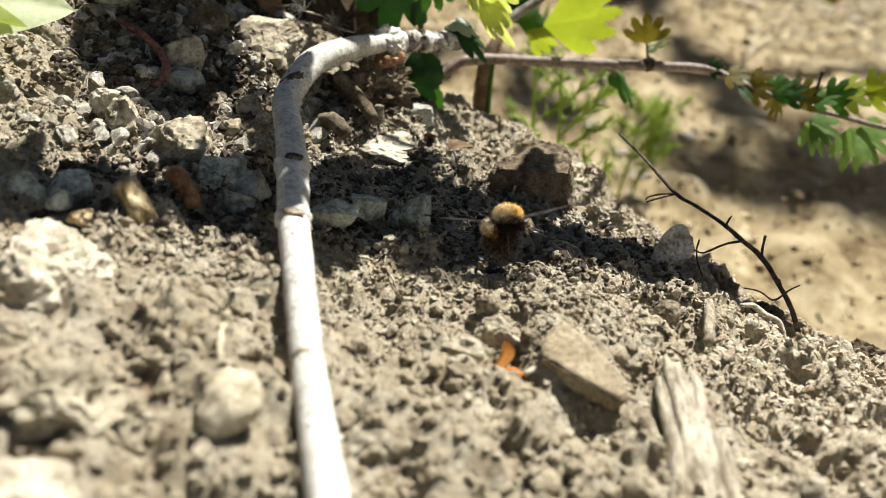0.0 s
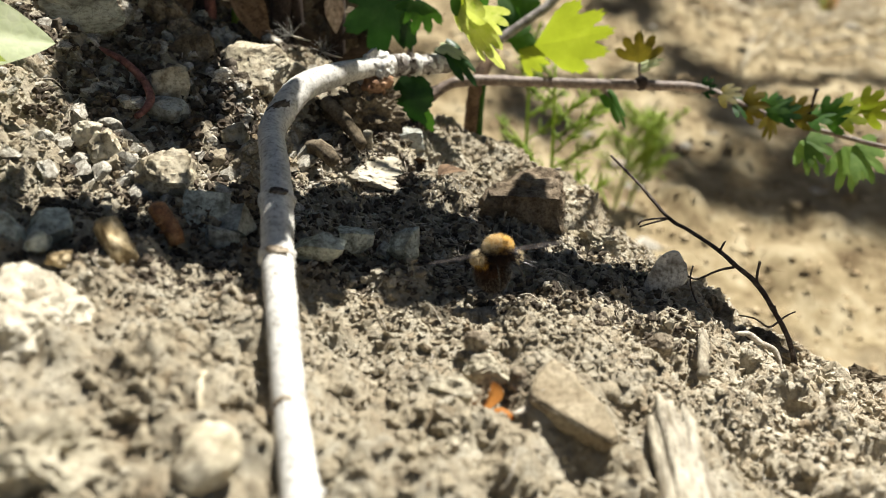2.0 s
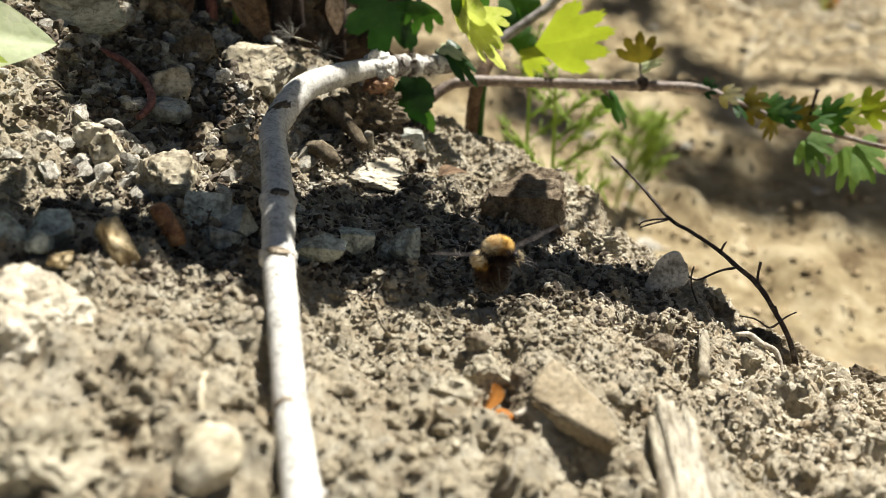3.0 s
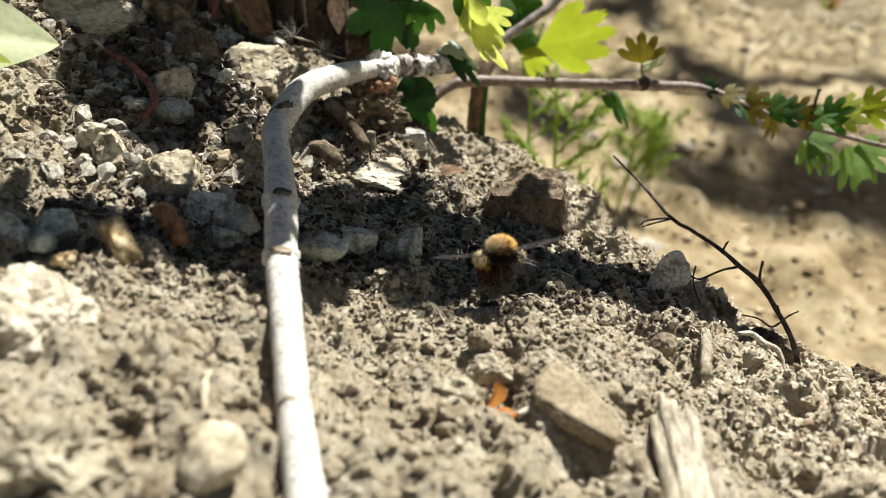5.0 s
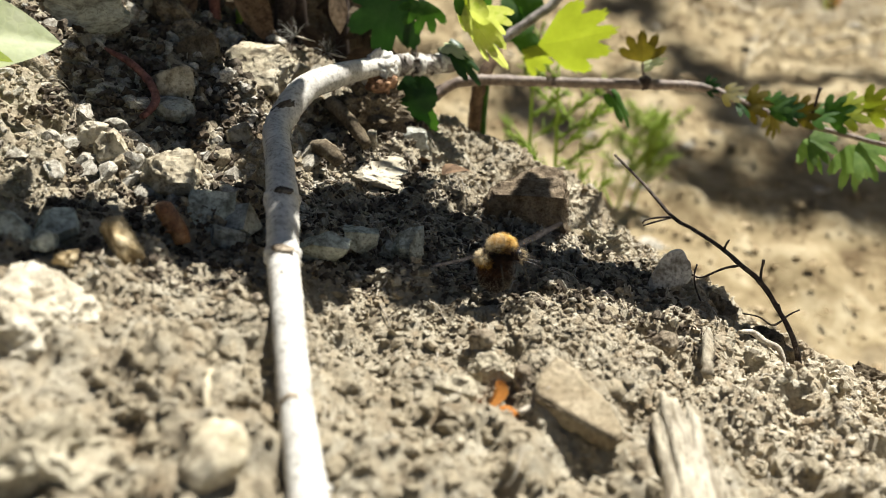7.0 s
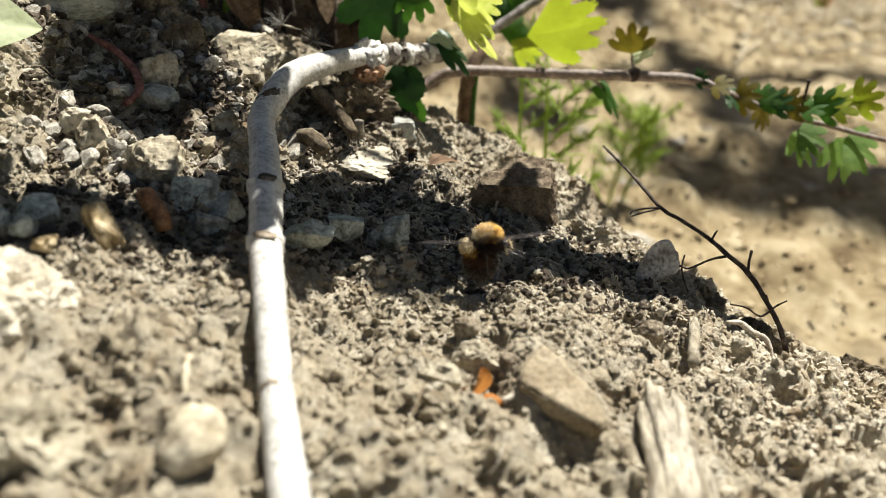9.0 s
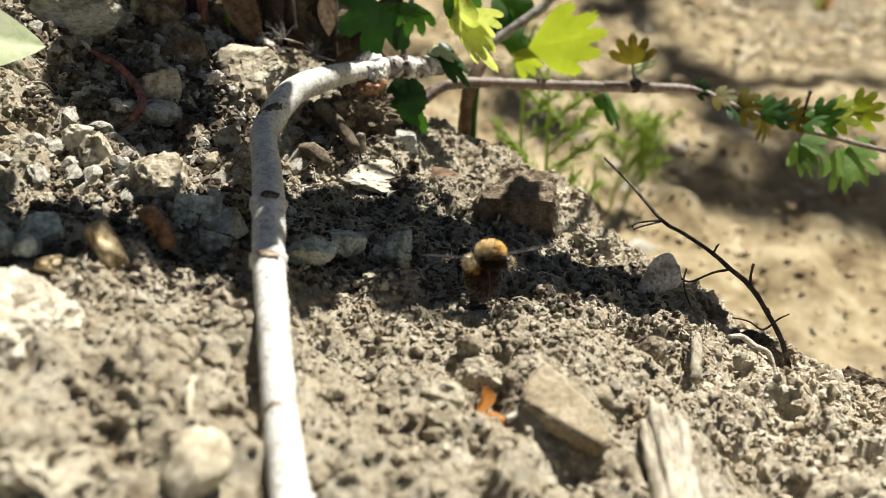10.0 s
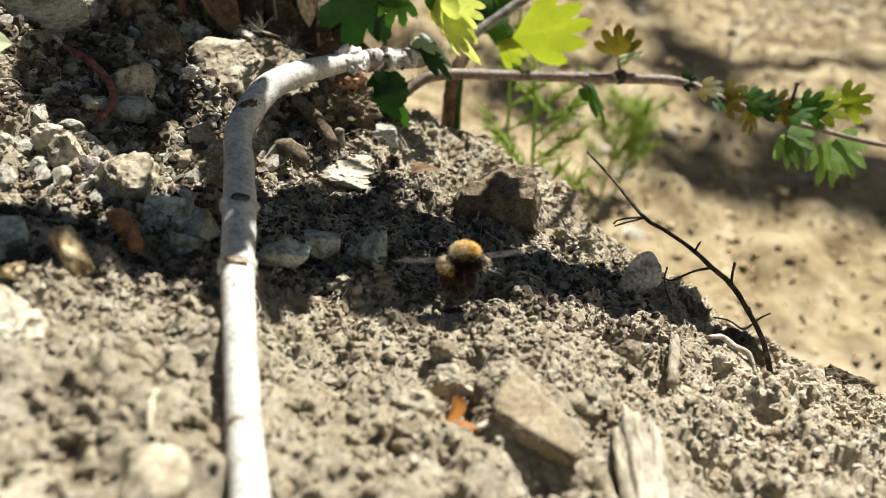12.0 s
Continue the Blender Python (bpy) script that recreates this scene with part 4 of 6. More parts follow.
part("side_bud", rock((0.0020, 0.0018, 0.0016), 52, 3, 0.3, 0.1, 3), M_RING, stick).location = (-0.0318, 0.1470, 0.0195)
part("side_bud", rock((0.0028, 0.0022, 0.0022), 53, 3, 0.3, 0.1, 2), M_STICK, stick).location = (-0.0160, 0.1085, 0.0070)

# ---- the thin dark twig ----
twig = thing("twig", "thin black bare twig standing out of the soil", "twig", (0.0864, 0.1937, -0.0177))
TW = [(0.0885, 0.1900, -0.0320, 0.0008), (0.0864, 0.1937, -0.0177, 0.0008), (0.0834, 0.1987, -0.0105, 0.00075), (0.0794, 0.2033, -0.0042, 0.0008),
      (0.0751, 0.2063, -0.0009, 0.00072), (0.0719, 0.2128, 0.0012, 0.00065), (0.0665, 0.2190, 0.0038, 0.0006), (0.0618, 0.2233, 0.0060, 0.0006),
      (0.0570, 0.2370, 0.0105, 0.0005), (0.0513, 0.2523, 0.0150, 0.0004)]


def twig_part(name, pts, rough=0.35, seed=1, sides=8):
    o = Vector((0.0864, 0.1937, -0.0177))
    return part(name, tube([(x - o.x, y - o.y, z - o.z, r * 0.84) for x, y, z, r in pts], 6, sides, rough, seed), M_DARKTWIG, twig)


twig_part("shoot", TW)
twig_part("side_shoot", [(0.0618, 0.2233, 0.0060, 0.0004), (0.0585, 0.2235, 0.0058, 0.00034), (0.0550, 0.2240, 0.0050, 0.0003), (0.0540, 0.2240, 0.0040, 0.0003)], seed=2)
twig_part("side_shoot", [(0.0618, 0.2233, 0.0058, 0.0003), (0.0580, 0.2230, 0.0050, 0.00028), (0.0542, 0.2235, 0.0036, 0.00028)], seed=3)
twig_part("side_shoot", [(0.0751, 0.2063, -0.0009, 0.0004), (0.0705, 0.2060, -0.0018, 0.00036), (0.0655, 0.2055, -0.0038, 0.00032), (0.0630, 0.2055, -0.0030, 0.00028)], seed=4)
twig_part("side_shoot", [(0.0640, 0.2055, -0.0002, 0.00026), (0.0636, 0.2055, -0.0030, 0.0003), (0.0640, 0.2050, -0.0060, 0.00028), (0.0655, 0.2040, -0.0100, 0.00025)], seed=5)
twig_part("side_shoot", [(0.0794, 0.2033, -0.0042, 0.0005), (0.0796, 0.2040, -0.0015, 0.0004), (0.0800, 0.2045, 0.0012, 0.00045)], seed=6)
twig_part("side_shoot", [(0.0838, 0.1975, -0.0120, 0.0003), (0.0810, 0.1965, -0.0128, 0.00026), (0.0775, 0.1965, -0.0105, 0.00024), (0.0735, 0.1965, -0.0095, 0.00022)], seed=7)
twig_part("side_shoot", [(0.0838, 0.1975, -0.0118, 0.0003), (0.0860, 0.1985, -0.0108, 0.00026), (0.0882, 0.1990, -0.0100, 0.00022)], seed=8)
twig_part("bud", [(0.0725, 0.2118, 0.0015, 0.0004), (0.0732, 0.2122, 0.0028, 0.0003), (0.0738, 0.2125, 0.0035, 0.0002)], seed=9)
twig_part("bud", [(0.0832, 0.1990, -0.0098, 0.0006), (0.0830, 0.1995, -0.0085, 0.0004)], seed=10)

# ---- the leafy shrub ----
shrub = thing("shrub", "low shrub with brown twigs and lobed green leaves", "shrub", (0.0135, 0.3106, -0.03))
SO = Vector((0.0135, 0.3106, -0.03))


def shrub_rod(name, pts, material, sides=10, rough=0.2, seed=1, label=""):
    return part(name, tube([(x - SO.x, y - SO.y, z - SO.z, r) for x, y, z, r in pts], 6, sides, rough, seed), material, shrub, label)


shrub_rod("stem", [(0.0125, 0.3120, -0.036, 0.0036), (0.0118, 0.3106, -0.0030, 0.0030), (0.0122, 0.3060, 0.0120, 0.0025), (0.0140, 0.3015, 0.0265, 0.0024), (0.0200, 0.3090, 0.0365, 0.0020)], M_STEMBARK, label="brown upright main stem")
shrub_rod("stem", [(0.0150, 0.3100, -0.010, 0.0012), (0.0152, 0.3050, 0.0130, 0.0011), (0.0165, 0.3000, 0.0290, 0.0009)], M_LEAF, label="thin green shoot beside the stem")
shrub_rod("branch", [(-0.0020, 0.2810, 0.0262, 0.0016), (0.0045, 0.2842, 0.0301, 0.0018), (0.0136, 0.2862, 0.0310, 0.0018), (0.0320, 0.2897, 0.0295, 0.0017), (0.0528, 0.2927, 0.0280, 0.0017),
                     (0.0674, 0.2918, 0.0275, 0.0018), (0.0869, 0.2917, 0.0261, 0.0015), (0.0997, 0.2866, 0.0216, 0.0011), (0.1138, 0.2835, 0.0165, 0.0009), (0.1270, 0.2793, 0.0136, 0.0008), (0.1410, 0.2741, 0.0105, 0.0008), (0.158, 0.270, 0.008, 0.0006)], M_BRANCH, label="long brown arching branch")
shrub_rod("branch", [(0.0180, 0.3100, 0.0340, 0.0018), (0.0214, 0.3125, 0.0389, 0.0018), (0.0324, 0.3167, 0.0458, 0.0017), (0.0414, 0.3205, 0.0518, 0.0018), (0.0505, 0.3239, 0.0640, 0.0017), (0.085, 0.335, 0.100, 0.0015), (0.115, 0.335, 0.135, 0.0013)], M_GREYBARK, label="smooth grey-brown branch")
shrub_rod("node", [(0.0667, 0.2922, 0.0262, 0.0016), (0.0672, 0.2918, 0.0285, 0.0023), (0.0680, 0.2918, 0.0262, 0.0018)], M_STEM)
shrub_rod("twiglet", [(0.0520, 0.2927, 0.0285, 0.0009), (0.0555, 0.2930, 0.0255, 0.0006), (0.0580, 0.2930, 0.0225, 0.0005)], M_BRANCH)
shrub_rod("twiglet", [(0.0674, 0.2918, 0.0285, 0.0006), (0.0668, 0.2925, 0.0320, 0.0005), (0.0666, 0.2930, 0.0345, 0.0004)], M_BRANCH)
shrub_rod("twiglet", [(-0.012, 0.292, 0.010, 0.0011), (-0.0085, 0.290, 0.035, 0.0010), (-0.004, 0.289, 0.060, 0.0009), (0.000, 0.288, 0.090, 0.0008)], M_GREYBARK)
shrub_rod("twiglet", [(0.0020, 0.2835, 0.0295, 0.0012), (-0.0040, 0.2840, 0.0262, 0.0014), (-0.0050, 0.2850, 0.0180, 0.0012)], M_STEM)

LEAF_A = [lobed_leaf(0.020, n, d, s, f, c) for n, d, s, f, c in ((3, 0.30, 1, 0.25, 0.2), (5, 0.34, 2, 0.15, 0.3), (3, 0.24, 3, 0.3, 0.35), (5, 0.28, 4, 0.1, 0.15))]
LEAF_A.append(lobed_leaf(0.020, 5, 0.3, 5, 0.1, 0.12, 46))
LEAF_A.append(lobed_leaf(0.020, 5, 0.3, 6, 0.45, 0.3, 100, wide=0.34))
LEAF_A.append(lobed_leaf(0.020, 5, 0.42, 7, 0.12, 0.25, 75, tooth=0.07))
LEAF_A.append(lobed_leaf(0.020, 5, 0.26, 8, 0.1, 0.1, 62, tooth=0.05, wide=0.72))
LEAF_A.append(lobed_leaf(0.020, 5, 0.40, 9, 0.12, 0.2, 110, tooth=0.04))
LEAF_ME = []
rng_l = random.Random(77)
for k, bm_leaf in enumerate(LEAF_A):
    me_leaf = bpy.data.meshes.new("leaf")
    bm_leaf.to_mesh(me_leaf)
    bm_leaf.free()
    LEAF_ME.append(me_leaf)


def shrub_leaf(at, tip, kind, size, material, up=(0, -0.4, 1), roll=0, label=""):
    me = LEAF_ME[kind].copy()
    me.materials.clear()
    me.materials.append(material)
    ob = part("leaf", me, material, shrub, label)
    ob.matrix_local = Matrix.Translation(-SO) @ aim(at, tip, up, roll) @ Matrix.Scale(size / 0.020, 4)
    return ob


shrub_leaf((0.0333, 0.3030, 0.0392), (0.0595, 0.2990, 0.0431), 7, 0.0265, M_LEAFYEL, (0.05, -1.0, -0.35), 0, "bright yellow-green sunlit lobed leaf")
shrub_leaf((0.0290, 0.3150, 0.0360), (0.0400, 0.3160, 0.0300), 4, 0.013, M_LEAFYEL, (-0.2, -1, -0.3), 0, "small yellow-green leaf")
shrub_leaf((0.0260, 0.3180, 0.0380), (0.0320, 0.3200, 0.0500), 2, 0.011, M_LEAF, (0, -1, 0.3))
shrub_leaf((0.0300, 0.3200, 0.0460), (0.0240, 0.3220, 0.0560), 2, 0.011, M_LEAF, (0, -1, 0.3))
shrub_leaf((0.0088, 0.2720, 0.0560), (0.0172, 0.2630, 0.0375), 5, 0.0215, M_LEAFVAR, (-0.5, -1, -0.35), 0, "pale mottled leaf hanging folded")
shrub_leaf((0.0120, 0.2715, 0.0560), (0.0200, 0.2690, 0.0470), 4, 0.012, M_LEAFVAR, (-0.2, -1, -0.3), 0, "yellow-green mottled leaf")
shrub_leaf((0.0105, 0.2740, 0.0600), (0.0160, 0.2760, 0.0500), 2, 0.010, M_LEAF, (0.2, -1, 0.5))
shrub_leaf((0.0075, 0.2730, 0.0600), (0.0090, 0.2700, 0.0460), 5, 0.013, M_LEAFYEL, (-0.3, -1, -0.2), 10, "yellow leaf margin")
shrub_leaf((0.0030, 0.2725, 0.0440), (0.0135, 0.2650, 0.0350), 5, 0.0150, M_LEAFDK, (0.2, -0.9, 0.6), 0, "blue-green folded leaf")
shrub_leaf((0.0020, 0.2720, 0.0440), (0.0090, 0.2680, 0.0430), 5, 0.0100, M_LEAFPALE, (0.0, -0.5, 0.9), 0, "pale leaf underside")
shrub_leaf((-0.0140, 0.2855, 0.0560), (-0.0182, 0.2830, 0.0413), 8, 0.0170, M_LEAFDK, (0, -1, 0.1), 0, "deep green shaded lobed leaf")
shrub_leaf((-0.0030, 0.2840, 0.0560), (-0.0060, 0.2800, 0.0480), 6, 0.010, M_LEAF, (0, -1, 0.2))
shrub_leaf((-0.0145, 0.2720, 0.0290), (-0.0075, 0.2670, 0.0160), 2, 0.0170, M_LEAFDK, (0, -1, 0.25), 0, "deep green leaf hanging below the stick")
shrub_leaf((-0.0125, 0.2720, 0.0245), (0.0005, 0.2680, 0.0180), 2, 0.0130, M_LEAF, (0, -1, 0.3))
shrub_leaf((0.0565, 0.2930, 0.0245), (0.0630, 0.2900, 0.0170), 5, 0.013, M_LEAF, (0.4, -0.6, 0.8), 10, "small folded green leaf")
shrub_leaf((0.0665, 0.2930, 0.0345), (0.0658, 0.2930, 0.0450), 6, 0.0100, M_LEAFBUD, (-0.2, -1, -0.3), 0, "bronze young leaf")
shrub_leaf((0.0670, 0.2925, 0.0330), (0.0740, 0.2920, 0.0370), 5, 0.008, M_LEAFPALE, (0, -0.7, 0.7))
RIGHT = (((0.087, 0.2912, 0.0262), (0.093, 0.288, 0.0285), 6, 0.007, M_LEAFDK), ((0.092, 0.2890, 0.0245), (0.098, 0.285, 0.0262), 6, 0.011, M_LEAFBUD),
         ((0.096, 0.2870, 0.0230), (0.103, 0.285, 0.0200), 6, 0.011, M_LEAFDK), ((0.099, 0.2862, 0.0218), (0.107, 0.283, 0.0225), 6, 0.012, M_LEAFBUD),
         ((0.108, 0.2850, 0.0190), (0.110, 0.282, 0.0100), 6, 0.012, M_LEAFBUD), ((0.106, 0.2850, 0.0195), (0.112, 0.283, 0.0245), 6, 0.011, M_LEAF),
         ((0.110, 0.2840, 0.0185), (0.117, 0.281, 0.0235), 6, 0.011, M_LEAFDK), ((0.114, 0.2830, 0.0180), (0.122, 0.279, 0.0245), 6, 0.012, M_LEAFBUD),
         ((0.119, 0.2815, 0.0175), (0.127, 0.276, 0.0235), 6, 0.012, M_LEAF), ((0.123, 0.2795, 0.0180), (0.133, 0.273, 0.0260), 6, 0.013, M_LEAF),
         ((0.127, 0.2790, 0.0200), (0.140, 0.270, 0.0262), 6, 0.014, M_LEAFYEL), ((0.133, 0.2760, 0.0215), (0.146, 0.270, 0.0275), 6, 0.013, M_LEAFYEL))
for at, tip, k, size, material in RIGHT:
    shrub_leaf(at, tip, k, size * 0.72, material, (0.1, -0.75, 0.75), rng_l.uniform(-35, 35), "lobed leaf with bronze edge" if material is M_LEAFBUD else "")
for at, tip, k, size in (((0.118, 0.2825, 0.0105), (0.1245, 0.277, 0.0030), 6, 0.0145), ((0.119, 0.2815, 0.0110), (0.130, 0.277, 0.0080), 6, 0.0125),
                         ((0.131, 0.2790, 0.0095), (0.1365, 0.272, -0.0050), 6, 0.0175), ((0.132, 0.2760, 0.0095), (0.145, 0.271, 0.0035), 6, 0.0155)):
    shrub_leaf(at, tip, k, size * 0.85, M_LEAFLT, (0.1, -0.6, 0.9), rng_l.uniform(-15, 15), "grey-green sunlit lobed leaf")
shrub_rod("twiglet", [(0.1180, 0.2825, 0.0150, 0.0006), (0.1195, 0.2820, 0.0185, 0.0005), (0.1205, 0.2815, 0.0260, 0.0005), (0.1206, 0.2812, 0.0275, 0.0008)], M_STEM)

# Unseen upper foliage added to the same shrub, over the bank, to shade soil.
rng_s = random.Random(21)


def canopy(owner, n, x0, x1, line, half, h_lo, h_hi, size, turn=20):
    """Leaves hung along the sun's ray above a line on the ground."""
    for _ in range(n):
        gx = rng_s.uniform(x0, x1)
        gy = line(gx) + rng_s.uniform(-half, half)
        c = Vector((gx, gy, float(soil_height(gx, gy)))) + SUN * rng_s.uniform(h_lo, h_hi)
        a = rng_s.uniform(0, 6.28)
        d = Vector((math.cos(a), math.sin(a), rng_s.uniform(-0.3, 0.1))) * size * 0.45
        owner(c - d, c + d, rng_s.randrange(4), size * rng_s.uniform(0.8, 1.15), M_LEAF, tuple(SUN), rng_s.uniform(-turn, turn))


LOWER = ((-0.0800, 0.1470), (-0.0706, 0.1488), (-0.0602, 0.1580), (-0.0539, 0.1583), (-0.0480, 0.1680), (-0.0423, 0.1680), (-0.0355, 0.1655), (-0.0302, 0.1650), (-0.0257, 0.1710), (-0.0208, 0.1785), (-0.0166, 0.1770),
         (-0.0093, 0.1800), (0.0038, 0.1775), (0.0159, 0.1785), (0.0243, 0.1870), (0.0381, 0.1975), (0.0500, 0.1953), (0.0651, 0.1965), (0.0711, 0.1919), (0.0831, 0.1864), (0.1050, 0.1800))
UPPER = ((-0.0837, 0.1658), (-0.0756, 0.1790), (-0.0661, 0.1765), (-0.0611, 0.1760), (-0.0545, 0.1810), (-0.0471, 0.1900), (-0.0409, 0.2010), (-0.0327, 0.2100), (-0.0226, 0.2200), (-0.0109, 0.2270), (-0.0017, 0.2310), (0.0110, 0.2310),
         (0.0195, 0.2150), (0.0300, 0.2150), (0.0396, 0.2150), (0.0431, 0.2140), (0.0525, 0.2137), (0.0600, 0.2200), (0.0756, 0.2300), (0.0810, 0.2200), (0.0912, 0.2065), (0.1055, 0.2041))


def shade_band(n, x0, x1, size):
    """Leaves hung along the sun's ray above the band between two lines on the ground."""
    for _ in range(n):
        gx = rng_s.uniform(x0, x1)
        lo = float(np.interp(gx, [q[0] for q in LOWER], [q[1] for q in LOWER])) + size * 0.32
        hi = float(np.interp(gx, [q[0] for q in UPPER], [q[1] for q in UPPER])) - size * 0.32
        gy = lo + (max(hi, lo) - lo) * rng_s.random()
        canopy(shrub_leaf, 1, gx, gx, lambda x: gy, 0.0, 0.15, 0.19, size)


shade_band(112, -0.044, 0.070, 0.014)
shade_band(14, 0.070, 0.084, 0.010)
shade_band(95, -0.085, -0.042, 0.010)
canopy(shrub_leaf, 9, 0.0160, 0.0210, lambda x: 0.1835, 0.002, 0.15, 0.19, 0.008)
canopy(shrub_leaf, 9, -0.0040, 0.0020, lambda x: 0.1790, 0.002, 0.15, 0.19, 0.008)
canopy(shrub_leaf, 8, -0.014, -0.003, lambda x: 0.183, 0.003, 0.15, 0.19, 0.013)
canopy(shrub_leaf, 7, -0.090, -0.078, lambda x: 0.170, 0.005, 0.15, 0.19, 0.011)
canopy(shrub_leaf, 36, -0.084, -0.067, lambda x: 0.234, 0.013, 0.13, 0.17, 0.016)
canopy(shrub_leaf, 7, -0.080, -0.060, lambda x: 0.216, 0.008, 0.15, 0.19, 0.012)
canopy(shrub_leaf, 5, -0.050, -0.041, lambda x: 0.212, 0.004, 0.15, 0.19, 0.010)
canopy(shrub_leaf, 3, -0.037, -0.033, lambda x: 0.161, 0.002, 0.15, 0.19, 0.008)
canopy(shrub_leaf, 5, -0.038, -0.028, lambda x: 0.246, 0.005, 0.10, 0.13, 0.013)
canopy(shrub_leaf, 18, -0.080, -0.058, lambda x: 0.268, 0.010, 0.13, 0.17, 0.016)
shrub_rod("branch", [(0.115, 0.335, 0.135, 0.0013), (0.100, 0.290, 0.165, 0.0012), (0.03, 0.285, 0.165, 0.0010), (-0.01, 0.268, 0.170, 0.0009), (-0.05, 0.255, 0.175, 0.0007)], M_GREYBARK)
shrub_rod("branch", [(0.115, 0.335, 0.135, 0.0012), (0.120, 0.310, 0.155, 0.0010), (0.11, 0.285, 0.160, 0.0007)], M_GREYBARK)

# ---- small finds on the soil ----
def slab(outline, thick, seed, grain=0.0003):
    """A flat chip: a tilted outline (metres) extruded down, bevelled and roughened."""
    bm = bmesh.new()
    vs = [bm.verts.new(q) for q in outline]
    f = bm.faces.new(vs)
    ext = bmesh.ops.extrude_face_region(bm, geom=[f])
    for v in ext["geom"]:
        if isinstance(v, bmesh.types.BMVert):
            v.co.z -= thick
            v.co.x *= 0.93
            v.co.y = v.co.y * 0.93 + 0.0006
    bmesh.ops.recalc_face_normals(bm, faces=bm.faces[:])
    bmesh.ops.bevel(bm, geom=bm.edges[:], offset=thick * 0.1, segments=2, affect="EDGES")
    bmesh.ops.triangulate(bm, faces=bm.faces[:])
    for _ in range(2):
        bmesh.ops.subdivide_edges(bm, edges=[e for e in bm.edges if e.calc_length() > 0.0006], cuts=2, use_grid_fill=True)
        bmesh.ops.triangulate(bm, faces=bm.faces[:])
    bm.normal_update()
    for v in bm.verts:
        v.co += v.normal * (grain * noise.noise(v.co * 900 + Vector((seed, 0, 0))) + 1.6 * grain * noise.noise(v.co * 300 + Vector((seed, 5, 0))))
    return bm


chip = link_mesh("stone_chip", slab([(-0.0070, -0.0008, 0.0023), (-0.0010, -0.0046, 0.0004), (0.0062, -0.0085, -0.0022), (0.0079, -0.0071, -0.0018), (0.0066, -0.0012, 0.0004), (0.0024, 0.0048, 0.0026), (-0.0017, 0.0098, 0.0044), (-0.0050, 0.0055, 0.0036)], 0.0038, 3), M_CHIP)
chip.location = (0.0238, 0.1380, 0.0024)
tagged(chip, "flat tan stone chip tilted over a hollow in soil", "stone")


def wood_piece():
    """A splintered weathered plank: split along the grain, with a ragged far end."""
    bm = bmesh.new()
    n, m = 46, 64
    rows = []
    for i in range(n + 1):
        t = i / n
        row = []
        for k in range(m):
            a = 2 * math.pi * k / m
            ca, sa = math.cos(a), math.sin(a)
            sx, sz = math.copysign(abs(ca) ** 0.5, ca), math.copysign(abs(sa) ** 0.55, sa)
            half = 0.0058 * (1 - 0.40 * t) + 0.0005 * noise.noise(Vector((t * 5, 1.7, 0)))
            x = half * sx
            grain = noise.noise(Vector((x * 700, t * 0.8, 3.0))) + 0.6 * noise.noise(Vector((x * 1700, t * 2.0, 8.0)))
            split = -0.0008 * math.exp(-((x - 0.0006 - 0.0006 * t) / 0.00045) ** 2) * (0.3 + 0.7 * t) - 0.0006 * math.exp(-((x + 0.0021) / 0.0004) ** 2) * t
            z = (0.0026 - 0.0004 * t) * sz + (0.0003 * grain + split if sa > 0 else 0.0003 * grain)
            end = 0.0350 + 0.0030 * noise.noise(Vector((x * 520, 2.2, 5.0))) - 0.18 * x - (0.0030 if abs(x - 0.001) < 0.0006 else 0.0)
            q = Vector((x + 0.00025 * noise.noise(Vector((sx * 2, t * 9, sz))), end * t, z))
            row.append(bm.verts.new(q))
        rows.append(row)
    for r0, r1 in zip(rows, rows[1:]):
        for k in range(m):
            bm.faces.new((r0[k], r0[(k + 1) % m], r1[(k + 1) % m], r1[k]))
    bm.faces.new(rows[0][::-1])
    bm.faces.new(rows[-1])
    bmesh.ops.recalc_face_normals(bm, faces=bm.faces[:])
    return bm


wood = thing("wood_fragment", "splintered weathered grey wood fragment lying on the soil", "wood", (0.0402, 0.1090, -0.0078))
wood.rotation_euler = (radians(9), radians(8), radians(-4))
part("core", wood_piece(), M_WOOD, wood)
for x, z, y0, y1, r in ((-0.0022, 0.0022, 0.006, 0.0372, 0.0009), (-0.0040, 0.0008, 0.002, 0.0320, 0.0010), (0.0048, 0.0010, 0.002, 0.0200, 0.0011)):
    part("splint", tube([(x, y0, z - 0.0006, r * 0.6), (x + 0.0003, y0 * 0.6 + y1 * 0.4, z, r), (x - 0.0002, y0 * 0.2 + y1 * 0.8, z * 0.9, r * 0.95), (x, y1 - 0.001, z * 0.7, r * 0.7), (x, y1, z * 0.6, r * 0.35)], 6, 12, 0.3, x * 9000), M_WOOD, wood)

husk = thing("husk", "small torn orange seed husk in a hollow", "husk", (0.0108, 0.1378, 0.0020))
husk.scale = (1.5, 1.5, 1.5)
part("shell", oval_leaf(0.0062, 0.0030, 2, 1.1, 1.3), M_ORANGE, husk).matrix_local = aim((-0.0001, 0.0010, 0.0030), (0.0008, -0.0006, -0.0026), (0.9, -0.7, 0.2), 15)
part("shell", oval_leaf(0.0046, 0.0026, 6, 1.0, 0.6), M_ORANGE, husk).matrix_local = aim((-0.0006, 0.0000, -0.0008), (0.0034, -0.0016, -0.0010), (0.0, -0.5, 0.9), -10)
